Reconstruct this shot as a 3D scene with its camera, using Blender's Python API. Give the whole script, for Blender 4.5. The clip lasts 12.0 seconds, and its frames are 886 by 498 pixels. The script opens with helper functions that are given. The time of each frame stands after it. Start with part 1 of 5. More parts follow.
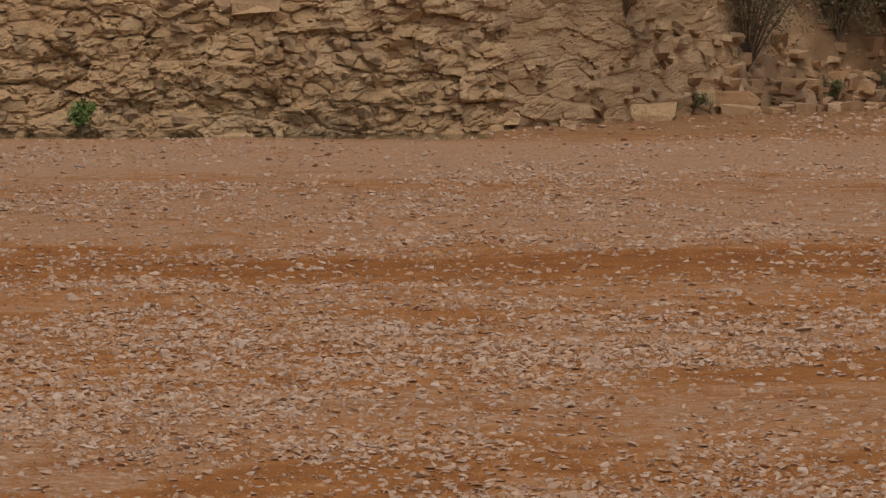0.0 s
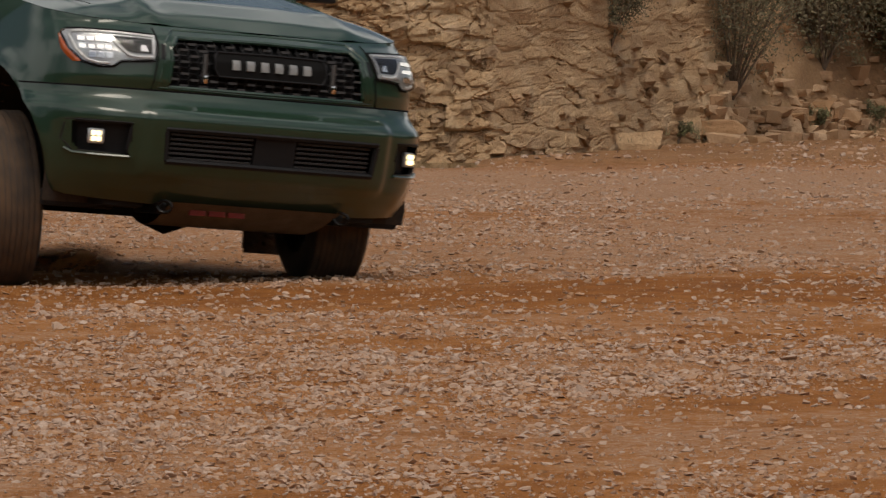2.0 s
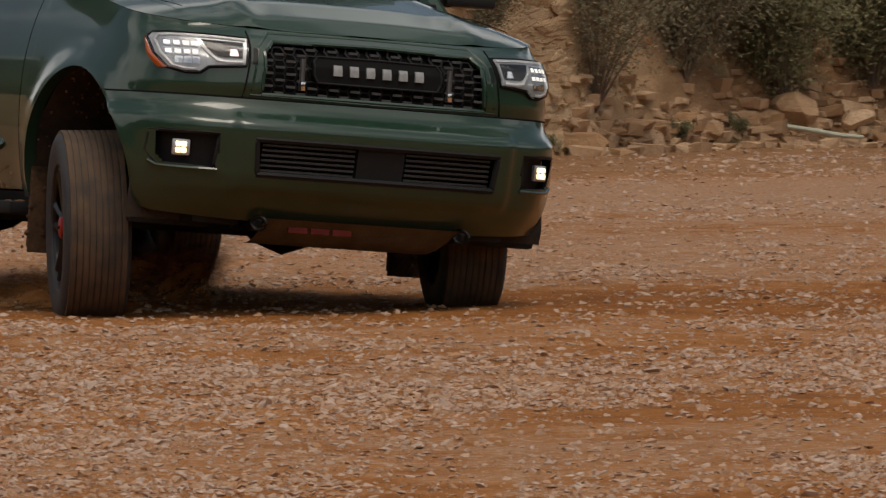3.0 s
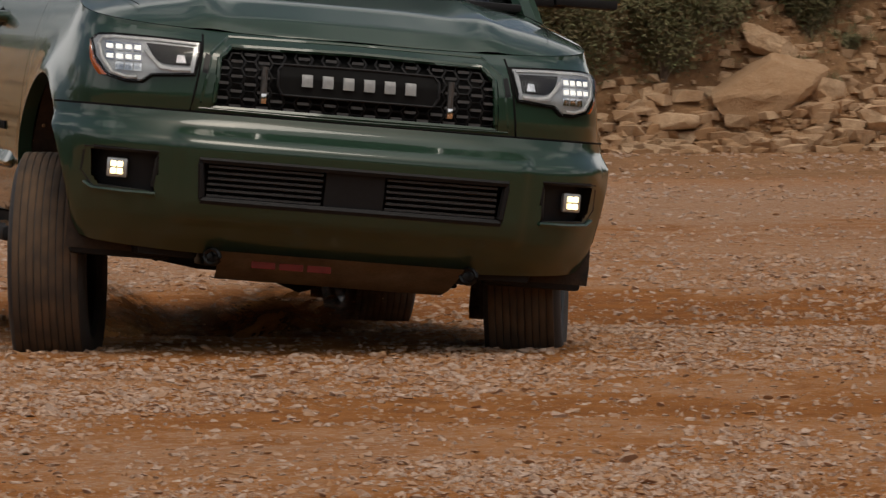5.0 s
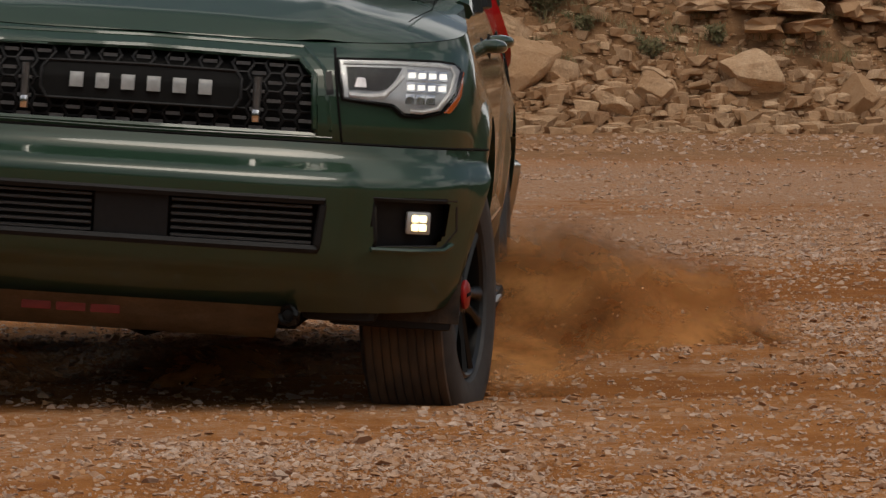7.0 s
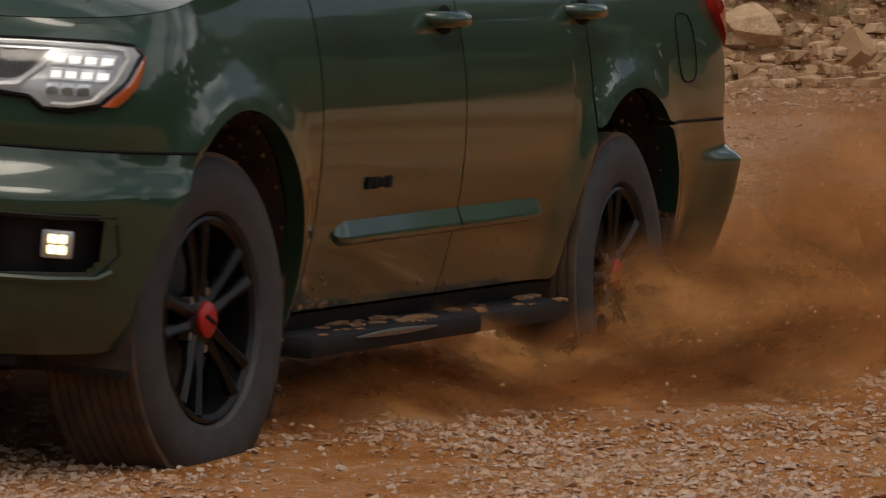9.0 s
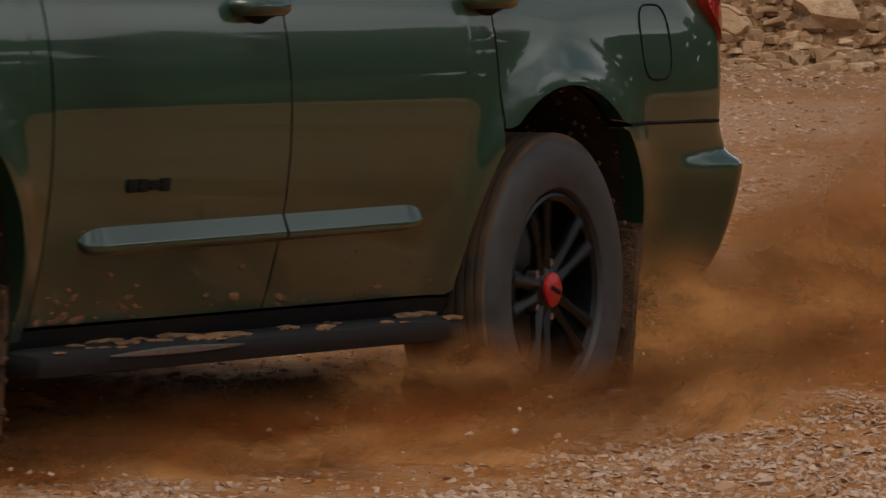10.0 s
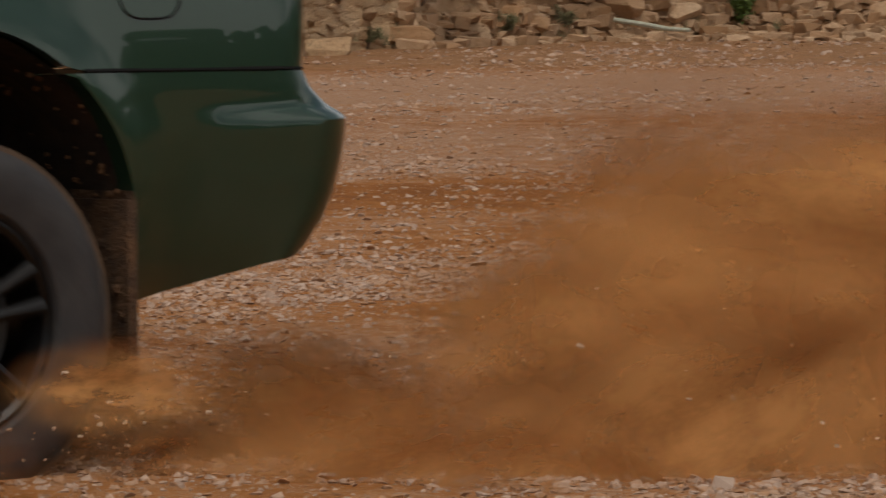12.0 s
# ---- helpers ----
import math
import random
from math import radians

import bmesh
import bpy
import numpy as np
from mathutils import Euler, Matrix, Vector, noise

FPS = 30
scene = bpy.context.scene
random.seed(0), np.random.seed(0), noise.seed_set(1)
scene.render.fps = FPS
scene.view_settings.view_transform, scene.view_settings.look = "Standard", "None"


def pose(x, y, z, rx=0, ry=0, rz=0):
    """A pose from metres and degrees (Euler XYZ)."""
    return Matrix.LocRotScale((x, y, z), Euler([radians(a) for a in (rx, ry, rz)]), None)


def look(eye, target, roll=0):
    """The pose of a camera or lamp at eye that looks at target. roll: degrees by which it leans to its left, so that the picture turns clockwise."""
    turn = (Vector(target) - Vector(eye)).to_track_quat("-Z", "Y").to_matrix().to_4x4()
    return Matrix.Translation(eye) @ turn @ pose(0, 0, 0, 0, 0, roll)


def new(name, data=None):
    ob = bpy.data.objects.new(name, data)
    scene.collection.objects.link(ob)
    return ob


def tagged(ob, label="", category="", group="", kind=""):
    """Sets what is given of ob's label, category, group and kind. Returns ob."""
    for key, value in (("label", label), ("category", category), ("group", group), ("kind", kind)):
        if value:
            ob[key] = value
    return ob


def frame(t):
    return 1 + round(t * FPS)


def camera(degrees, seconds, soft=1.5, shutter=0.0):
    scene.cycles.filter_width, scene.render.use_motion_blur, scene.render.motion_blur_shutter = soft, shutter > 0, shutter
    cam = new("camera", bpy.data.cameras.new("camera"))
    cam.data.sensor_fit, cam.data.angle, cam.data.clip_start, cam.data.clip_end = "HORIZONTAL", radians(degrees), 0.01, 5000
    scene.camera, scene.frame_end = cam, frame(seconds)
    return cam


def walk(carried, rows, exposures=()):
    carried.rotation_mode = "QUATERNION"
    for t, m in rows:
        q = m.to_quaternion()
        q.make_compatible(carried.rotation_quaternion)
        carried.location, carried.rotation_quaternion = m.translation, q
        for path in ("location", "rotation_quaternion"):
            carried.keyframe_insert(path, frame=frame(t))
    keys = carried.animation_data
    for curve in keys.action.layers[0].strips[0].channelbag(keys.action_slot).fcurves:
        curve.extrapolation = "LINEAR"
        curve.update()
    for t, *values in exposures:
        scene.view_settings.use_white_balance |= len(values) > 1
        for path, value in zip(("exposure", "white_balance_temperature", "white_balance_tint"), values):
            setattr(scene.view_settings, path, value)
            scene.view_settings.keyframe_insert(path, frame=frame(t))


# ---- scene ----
cam = camera(7.1778, 12.0, soft=1.3, shutter=0.35)
EYE = (0.0, 0.0, 1.223)
# seconds, heading to the right of +y, tilt below level (degrees)
AIM = [
    (0.0, 0.000, 2.206), (0.5, 0.044, 2.164), (1.0, 0.057, 2.100), (1.5, 0.041, 2.036),
    (2.0, 0.115, 1.974), (2.5, 0.578, 1.924), (2.7, 0.830, 1.899), (4.3, 3.255, 1.816),
    (4.5, 3.603, 1.821), (5.0, 4.424, 1.828), (5.5, 5.266, 1.874), (6.0, 6.042, 1.908),
    (6.5, 6.449, 1.940), (6.7, 6.513, 1.949), (8.3, 6.716, 2.224), (8.5, 6.712, 2.260),
    (9.0, 6.608, 2.352), (9.5, 6.354, 2.430), (10.0, 5.978, 2.485), (10.5, 5.388, 2.526),
    (11.0, 4.560, 2.594), (11.5, 3.593, 2.668), (12.0, 2.638, 2.736),
]
walk(cam, [(t, pose(*EYE, 90 - tilt, 0, -turn)) for t, turn, tilt in AIM], [(0.0, -0.42, 6900, 10), (2.5, -0.44, 6900, 10), (4.5, -0.50, 6900, 10), (8.5, -0.54, 6900, 10), (12.0, -0.52, 6900, 10)])


# ---- light: a bright overcast day ----
world = bpy.data.worlds.new("sky")
scene.world = world
world.use_nodes = True
_n, _l = world.node_tree.nodes, world.node_tree.links
sky = _n.new("ShaderNodeTexSky")
sky.sky_type, sky.sun_disc = "NISHITA", False
sky.sun_elevation, sky.sun_rotation = radians(66), radians(165)
sky.air_density, sky.dust_density, sky.ozone_density = 1.0, 6.0, 0.6
_n["Background"].inputs[1].default_value = 0.105
# broken cloud all over the sky
_c, _t, _r2, _m = (_n.new(k) for k in ("ShaderNodeTexCoord", "ShaderNodeTexNoise", "ShaderNodeMapRange", "ShaderNodeMix"))
_t.inputs["Scale"].default_value, _t.inputs["Detail"].default_value, _t.inputs["Roughness"].default_value = 2.6, 7.0, 0.55
for _i, _v in ((1, 0.46), (2, 0.56), (3, 0.0), (4, 0.9)):
    _r2.inputs[_i].default_value = _v
_m.data_type = "RGBA"
_m.inputs[7].default_value = (12.0, 12.2, 12.5, 1)
_l.new(_c.outputs["Generated"], _t.inputs["Vector"])
_l.new(_t.outputs["Fac"], _r2.inputs[0])
_l.new(_r2.outputs[0], _m.inputs[0])
_l.new(sky.outputs[0], _m.inputs[6])
_l.new(_m.outputs[2], _n["Background"].inputs[0])
sun = new("sun", bpy.data.lights.new("sun", "SUN"))
sun.data.energy, sun.data.angle, sun.data.color = 1.25, radians(26), (1.0, 0.95, 0.88)
_e, _r = radians(66), radians(165)
sun.matrix_world = look((0, 0, 0), (-math.sin(_r) * math.cos(_e), -math.cos(_r) * math.cos(_e), -math.sin(_e)))


# ---- materials ----
# old wheel tracks across the yard: distance along y, half width, strength
TRACKS = [(29.6, 2.3, 1.0), (41.0, 2.2, 0.45), (21.6, 0.8, 0.75), (17.2, 0.55, 0.6), (24.6, 0.6, 0.4), (54.8, 1.6, 0.55)]


def material(name, rough=0.6, metal=0.0, coat=0.0):
    m = bpy.data.materials.new(name)
    m.use_nodes = True
    b = m.node_tree.nodes["Principled BSDF"]
    b.inputs["Roughness"].default_value, b.inputs["Metallic"].default_value = rough, metal
    b.inputs["Coat Weight"].default_value, b.inputs["Coat Roughness"].default_value = coat, 0.04
    return m, m.node_tree.nodes, m.node_tree.links, b


def noise_tex(n, l, scale, detail=6, rough=0.6, stretch=None, out="Fac"):
    c = n.new("ShaderNodeTexCoord")
    t = n.new("ShaderNodeTexNoise")
    t.inputs["Scale"].default_value, t.inputs["Detail"].default_value, t.inputs["Roughness"].default_value = scale, detail, rough
    if stretch:
        k = n.new("ShaderNodeMapping")
        k.inputs["Scale"].default_value = stretch
        l.new(c.outputs["Object"], k.inputs[0])
        l.new(k.outputs[0], t.inputs["Vector"])
    else:
        l.new(c.outputs["Object"], t.inputs["Vector"])
    return t.outputs[out]


def ramp(n, l, fac, stops):
    r = n.new("ShaderNodeValToRGB")
    e = r.color_ramp.elements
    while len(e) < len(stops):
        e.new(0.5)
    for k, (p, c) in zip(e, stops):
        k.position, k.color = p, (*c, 1)
    l.new(fac, r.inputs[0])
    return r.outputs[0]


def mix(n, l, fac, a, b):
    x = n.new("ShaderNodeMix")
    x.data_type = "RGBA"
    for s, v in ((0, fac), (6, a), (7, b)):
        if isinstance(v, (int, float)):
            x.inputs[s].default_value = v
        elif isinstance(v, tuple):
            x.inputs[s].default_value = (*v, 1)
        else:
            l.new(v, x.inputs[s])
    return x.outputs[2]


def bump(n, l, b, height, strength=0.5, distance=0.02):
    k = n.new("ShaderNodeBump")
    k.inputs["Strength"].default_value, k.inputs["Distance"].default_value = strength, distance
    l.new(height, k.inputs["Height"])
    l.new(k.outputs[0], b.inputs["Normal"])


def grained(name, dark, light, scale=8, rough=0.8, fine=60, relief=0.4, depth=0.01, metal=0.0, coat=0.0, tint=None):
    """A surface that varies at two scales between two colours; tint: a third colour, by piece."""
    m, n, l, b = material(name, rough, metal, coat)
    a = noise_tex(n, l, scale)
    f = noise_tex(n, l, fine, 4, 0.7)
    c = ramp(n, l, a, [(0.3, dark), (0.7, light)])
    g = ramp(n, l, f, [(0.25, (0.62, 0.62, 0.62)), (0.75, (1.3, 1.3, 1.3))])
    x = n.new("ShaderNodeMix")
    x.data_type, x.blend_type = "RGBA", "MULTIPLY"
    x.inputs[0].default_value = 0.55
    l.new(c, x.inputs[6]), l.new(g, x.inputs[7])
    out = x.outputs[2]
    if tint:
        o, i = n.new("ShaderNodeObjectInfo"), n.new("ShaderNodeNewGeometry")
        s = n.new("ShaderNodeMath")
        s.operation = "ADD"
        l.new(o.outputs["Random"], s.inputs[0]), l.new(i.outputs["Random Per Island"], s.inputs[1])
        w = n.new("ShaderNodeMath")
        w.operation = "FRACT"
        l.new(s.outputs[0], w.inputs[0])
        k = n.new("ShaderNodeMath")
        k.operation, k.inputs[1].default_value = "POWER", 1.35
        l.new(w.outputs[0], k.inputs[0])
        out = mix(n, l, k.outputs[0], out, tint)
    l.new(out, b.inputs["Base Color"])
    if relief:
        bump(n, l, b, f, relief, depth)
    return m


def plain(name, colour, rough=0.5, metal=0.0, coat=0.0, glow=None):
    m, n, l, b = material(name, rough, metal, coat)
    t = noise_tex(n, l, 40, 3)
    l.new(ramp(n, l, t, [(0.3, tuple(v * 0.85 for v in colour)), (0.7, tuple(min(1, v * 1.12) for v in colour))]), b.inputs["Base Color"])
    if glow:
        b.inputs["Emission Color"].default_value, b.inputs["Emission Strength"].default_value = (*glow[:3], 1), glow[3]
    return m


def ground_material():
    """Orange dirt under pale grit; churned bands of bare damp earth where wheels have run across."""
    m, n, l, b = material("ground_dirt", 0.95)
    b.inputs["Specular IOR Level"].default_value = 0.15
    big = noise_tex(n, l, 0.8, 5, 0.6, (0.55, 0.5, 1.0))
    mid = noise_tex(n, l, 4.2, 6, 0.68, (1.0, 0.62, 1.0))
    fine = noise_tex(n, l, 34.0, 5, 0.75, (1.0, 0.62, 1.0))
    speck = noise_tex(n, l, 95.0, 3, 0.7, (1.0, 0.7, 1.0))

    def scaled(x, a, bb, lo, hi):
        k = n.new("ShaderNodeMapRange")
        for i, v in ((1, a), (2, bb), (3, lo), (4, hi)):
            k.inputs[i].default_value = v
        l.new(x, k.inputs[0])
        return k.outputs[0]

    def calc(op, x, y):
        k = n.new("ShaderNodeMath")
        k.operation = op
        for i, v in ((0, x), (1, y)):
            if isinstance(v, (int, float)):
                k.inputs[i].default_value = v
            else:
                l.new(v, k.inputs[i])
        return k.outputs[0]

    c = n.new("ShaderNodeTexCoord")
    s = n.new("ShaderNodeSeparateXYZ")
    l.new(c.outputs["Object"], s.inputs[0])
    along = calc("ADD", s.outputs[1], scaled(big, 0.2, 0.8, -2.4, 2.4))
    along = calc("ADD", along, calc("MULTIPLY", s.outputs[0], -0.12))
    tracks = 0.0
    for centre, half, most in TRACKS:
        k = scaled(calc("ABSOLUTE", calc("SUBTRACT", along, centre), 0.0), half * 0.4, half * 1.25, most, 0.0)
        tracks = calc("MAXIMUM", tracks, k)
    dirt = ramp(n, l, mid, [(0.24, (0.23, 0.082, 0.020)), (0.5, (0.37, 0.150, 0.042)), (0.78, (0.46, 0.215, 0.078))])
    damp = ramp(n, l, mid, [(0.3, (0.17, 0.056, 0.011)), (0.7, (0.34, 0.122, 0.024))])
    dirt = mix(n, l, calc("MULTIPLY", tracks, 0.85), dirt, damp)
    grit = ramp(n, l, fine, [(0.30, (0.25, 0.120, 0.057)), (0.5, (0.38, 0.225, 0.135)), (0.72, (0.54, 0.395, 0.30))])
    where = calc("ADD", calc("MULTIPLY", mid, 0.55), calc("MULTIPLY", big, 0.5))
    where = calc("ADD", where, scaled(s.outputs[1], 28.0, 46.0, 0.0, 0.20))
    where = calc("ADD", where, calc("MULTIPLY", calc("SUBTRACT", fine, 0.5), 0.55))
    where = calc("SUBTRACT", where, calc("MULTIPLY", tracks, 0.22))
    where = scaled(where, 0.47, 0.68, 0.0, 0.85)
    where = calc("MULTIPLY", where, scaled(s.outputs[1], 52.0, 55.5, 1.0, 0.25))
    earth = ramp(n, l, mid, [(0.3, (0.19, 0.095, 0.040)), (0.7, (0.33, 0.180, 0.085))])
    dirt = mix(n, l, scaled(s.outputs[1], 53.5, 56.5, 0.0, 0.8), dirt, earth)
    colour = mix(n, l, where, dirt, grit)
    x = n.new("ShaderNodeMix")
    x.data_type, x.blend_type = "RGBA", "MULTIPLY"
    x.inputs[0].default_value = 0.6
    l.new(colour, x.inputs[6]), l.new(ramp(n, l, speck, [(0.3, (0.66, 0.64, 0.62)), (0.7, (1.2, 1.2, 1.2))]), x.inputs[7])
    l.new(x.outputs[2], b.inputs["Base Color"])
    bump(n, l, b, calc("ADD", fine, calc("MULTIPLY", speck, 0.4)), 0.75, 0.03)
    return m


def paint_material():
    """Army green enamel under clear coat, with a thin film of dust low on the sides."""
    m, n, l, b = material("green_paint", 0.3, 0.0, 1.0)
    c = n.new("ShaderNodeTexCoord")
    s = n.new("ShaderNodeSeparateXYZ")
    l.new(c.outputs["Object"], s.inputs[0])
    d = noise_tex(n, l, 3.0, 8, 0.7)
    low = n.new("ShaderNodeMapRange")
    for i, v in ((1, 0.60), (2, 0.3), (3, 0.0), (4, 0.16)):
        low.inputs[i].default_value = v
    l.new(s.outputs[2], low.inputs[0])
    k = n.new("ShaderNodeMath")
    k.operation = "MULTIPLY"
    l.new(low.outputs[0], k.inputs[0]), l.new(d, k.inputs[1])
    b.inputs["Specular IOR Level"].default_value = 0.2
    b.inputs["Coat Weight"].default_value, b.inputs["Coat IOR"].default_value = 1.0, 1.46
    flake = noise_tex(n, l, 900.0, 1)
    green = ramp(n, l, flake, [(0.3, (0.0105, 0.031, 0.0185)), (0.7, (0.018, 0.046, 0.0275))])
    l.new(mix(n, l, k.outputs[0], green, (0.22, 0.125, 0.06)), b.inputs["Base Color"])
    r = n.new("ShaderNodeMapRange")
    for i, v in ((1, 0.0), (2, 0.3), (3, 0.03), (4, 0.2)):
        r.inputs[i].default_value = v
    l.new(k.outputs[0], r.inputs[0])
    l.new(r.outputs[0], b.inputs["Coat Roughness"])
    return m


DIRT = ground_material()
PAINT = paint_material()
GRAVEL = grained("gravel_stone", (0.33, 0.220, 0.155), (0.56, 0.43, 0.345), 30, 0.95, 150, 0.4, 0.004, tint=(0.37, 0.195, 0.092))
LIME = grained("limestone", (0.46, 0.295, 0.16), (0.62, 0.43, 0.255), 3, 0.95, 30, 0.8, 0.04, tint=(0.47, 0.31, 0.185))


def bank_material():
    """Ochre bedded rock on the face, browner loose earth on the slope past it."""
    m, n, l, b = material("bank_rock", 0.95)
    c = n.new("ShaderNodeTexCoord")
    s = n.new("ShaderNodeSeparateXYZ")
    l.new(c.outputs["Object"], s.inputs[0])
    beds = noise_tex(n, l, 2.2, 7, 0.7, (0.8, 0.5, 1.5))
    fine = noise_tex(n, l, 22, 6, 0.75)
    rock = ramp(n, l, beds, [(0.28, (0.41, 0.250, 0.130)), (0.5, (0.53, 0.350, 0.192)), (0.75, (0.61, 0.45, 0.29))])
    soil = ramp(n, l, beds, [(0.3, (0.17, 0.085, 0.036)), (0.7, (0.36, 0.20, 0.095))])
    w = n.new("ShaderNodeMapRange")
    for i, v in ((1, 2.5), (2, 4.0), (3, 0.0), (4, 1.0)):
        w.inputs[i].default_value = v
    l.new(s.outputs[0], w.inputs[0])
    speck = ramp(n, l, fine, [(0.25, (0.6, 0.6, 0.6)), (0.75, (1.25, 1.25, 1.25))])
    x = n.new("ShaderNodeMix")
    x.data_type, x.blend_type = "RGBA", "MULTIPLY"
    x.inputs[0].default_value = 0.7
    l.new(mix(n, l, w.outputs[0], rock, soil), x.inputs[6]), l.new(speck, x.inputs[7])
    l.new(x.outputs[2], b.inputs["Base Color"])
    bump(n, l, b, fine, 0.9, 0.04)
    return m


BANK = bank_material()
RUBBLE = grained("rubble_stone", (0.40, 0.245, 0.135), (0.60, 0.43, 0.28), 5, 0.95, 40, 0.6, 0.03, tint=(0.33, 0.185, 0.09))
BLACK = plain("black_plastic", (0.012, 0.012, 0.013), 0.6)
GLOSS = plain("gloss_black", (0.005, 0.005, 0.005), 0.3)
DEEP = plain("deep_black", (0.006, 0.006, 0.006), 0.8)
RUBBER = grained("tyre_rubber", (0.018, 0.018, 0.0195), (0.038, 0.037, 0.037), 20, 0.66, 120, 0.3, 0.003)
TREAD = grained("dusty_tread", (0.030, 0.024, 0.020), (0.125, 0.074, 0.040), 9, 0.9, 90, 0.5, 0.005)
FLAP = grained("muddy_rubber", (0.035, 0.020, 0.012), (0.15, 0.075, 0.032), 16, 0.95, 70, 0.9, 0.02)
MUD = grained("caked_mud", (0.10, 0.05, 0.022), (0.30, 0.155, 0.07), 18, 0.95, 70, 0.9, 0.02)
SILVER = plain("satin_metal", (0.30, 0.30, 0.30), 0.35, 0.9)
CHROME = plain("bright_chrome", (0.75, 0.75, 0.76), 0.12, 1.0)
LETTER = plain("pale_letters", (0.30, 0.31, 0.31), 0.4, 0.2)
SKID = grained("skid_aluminium", (0.17, 0.145, 0.12), (0.28, 0.24, 0.20), 12, 0.6, 80, 0.3, 0.003, 0.1)
RED = plain("red_enamel", (0.34, 0.008, 0.008), 0.35, 0.0, 0.1)
WORNRED = plain("worn_red_paint", (0.17, 0.016, 0.012), 0.7)
REDLENS = plain("red_lens", (0.35, 0.008, 0.010), 0.08, 0.0, 1.0)
AMBER = plain("amber_lens", (0.40, 0.075, 0.010), 0.15, 0.0, 0.6)
LEDLIGHT = plain("lit_lamp", (0.6, 0.6, 0.59), 0.3, 0.0, 0.0, (1.0, 0.96, 0.90, 1.3))
FOGLIGHT = plain("lit_fog_lamp", (0.9, 0.88, 0.8), 0.3, 0.0, 0.0, (1.0, 0.78, 0.40, 3.2))
LEDSTRIP = plain("lamp_strip", (0.62, 0.63, 0.64), 0.25, 0.0, 0.4)
LAMPBODY = plain("lamp_reflector", (0.42, 0.43, 0.44), 0.28, 0.6)
BRANCH = grained("branch_bark", (0.10, 0.07, 0.05), (0.22, 0.16, 0.115), 20, 0.9, 80, 0.4, 0.004)
LEAF = grained("shrub_leaf", (0.085, 0.095, 0.036), (0.145, 0.150, 0.060), 6, 0.8, 40, 0.0, tint=(0.19, 0.145, 0.075))
DRYLEAF = grained("dry_leaf", (0.13, 0.105, 0.060), (0.22, 0.175, 0.105), 6, 0.85, 40, 0.0, tint=(0.11, 0.10, 0.05))
FRESH = grained("fresh_leaf", (0.09, 0.15, 0.025), (0.16, 0.24, 0.05), 8, 0.6, 40, 0.0, tint=(0.10, 0.13, 0.03))
STRAW = grained("dry_grass", (0.20, 0.15, 0.075), (0.32, 0.25, 0.14), 6, 0.8, 40, 0.0, tint=(0.15, 0.14, 0.06))
WOODS = grained("far_foliage", (0.028, 0.045, 0.018), (0.06, 0.085, 0.035), 0.4, 0.9, 3, 0.0)


def glass_material(name, tint, rough=0.0):
    m, n, l, b = material(name, rough)
    b.inputs["Transmission Weight"].default_value, b.inputs["IOR"].default_value = 1.0, 1.45
    b.inputs["Base Color"].default_value = (*tint, 1)
    return m


for _m2, _s2 in ((GLOSS, 0.28), (BLACK, 0.2), (DEEP, 0.15)):
    _m2.node_tree.nodes["Principled BSDF"].inputs["Specular IOR Level"].default_value = _s2
GLASS = plain("tinted_glass", (0.012, 0.014, 0.014), 0.03, 0.0, 1.0)
LENS = glass_material("clear_lens", (0.96, 0.97, 0.97))


# ---- mesh helpers ----
def part(name, bm, mat, parent=None, label="", smooth=True):
    """Links a bmesh as one mesh object under a thing or under a part."""
    me = bpy.data.meshes.new(name)
    bm.normal_update()
    bm.to_mesh(me)
    bm.free()
    for p in me.polygons:
        p.use_smooth = smooth
    if smooth:
        me.set_sharp_from_angle(angle=radians(38))
    me.materials.append(mat)
    ob = new(name, me)
    ob.parent = parent
    if label:
        ob["label"] = label
    return ob


def raw(name, verts, faces, mat, parent=None, smooth=False, label=""):
    me = bpy.data.meshes.new(name)
    me.from_pydata([tuple(v) for v in verts], [], faces)
    for p in me.polygons:
        p.use_smooth = smooth
    me.materials.append(mat)
    ob = new(name, me)
    ob.parent = parent
    if label:
        ob["label"] = label
    return ob


def box(bm, c, s, m=None, bevel=0.0):
    r = bmesh.ops.create_cube(bm, size=1.0, matrix=(m or Matrix.Identity(4)) @ Matrix.Translation(c) @ Matrix.Diagonal((*s, 1)))
    if bevel:
        bmesh.ops.bevel(bm, geom=list({e for v in r["verts"] for e in v.link_edges}), offset=bevel, segments=2, affect="EDGES", profile=0.6)
    return bm


def tube(bm, pts, r, closed=False, n=6, flat=1.0):
    """A round bar along points. flat: height of the section over its width."""
    pts = [Vector(p) for p in pts]
    k = len(pts)
    rings = []
    for i, p in enumerate(pts):
        a = pts[(i - 1) % k] if closed or i else p
        b = pts[(i + 1) % k] if closed or i < k - 1 else p
        d = (b - a).normalized()
        u = d.cross(Vector((0, 0, 1)) if abs(d.z) < 0.95 else Vector((1, 0, 0))).normalized()
        v = u.cross(d)
        rr = r[i] if isinstance(r, (list, tuple)) else r
        rings.append([bm.verts.new(p + (u * math.cos(2 * math.pi * j / n) + v * flat * math.sin(2 * math.pi * j / n)) * rr) for j in range(n)])
    for i in range(k if closed else k - 1):
        a, b = rings[i], rings[(i + 1) % k]
        for j in range(n):
            bm.faces.new((a[j], a[(j + 1) % n], b[(j + 1) % n], b[j]))
    if not closed:
        bm.faces.new(rings[0][::-1]), bm.faces.new(rings[-1])
    return bm


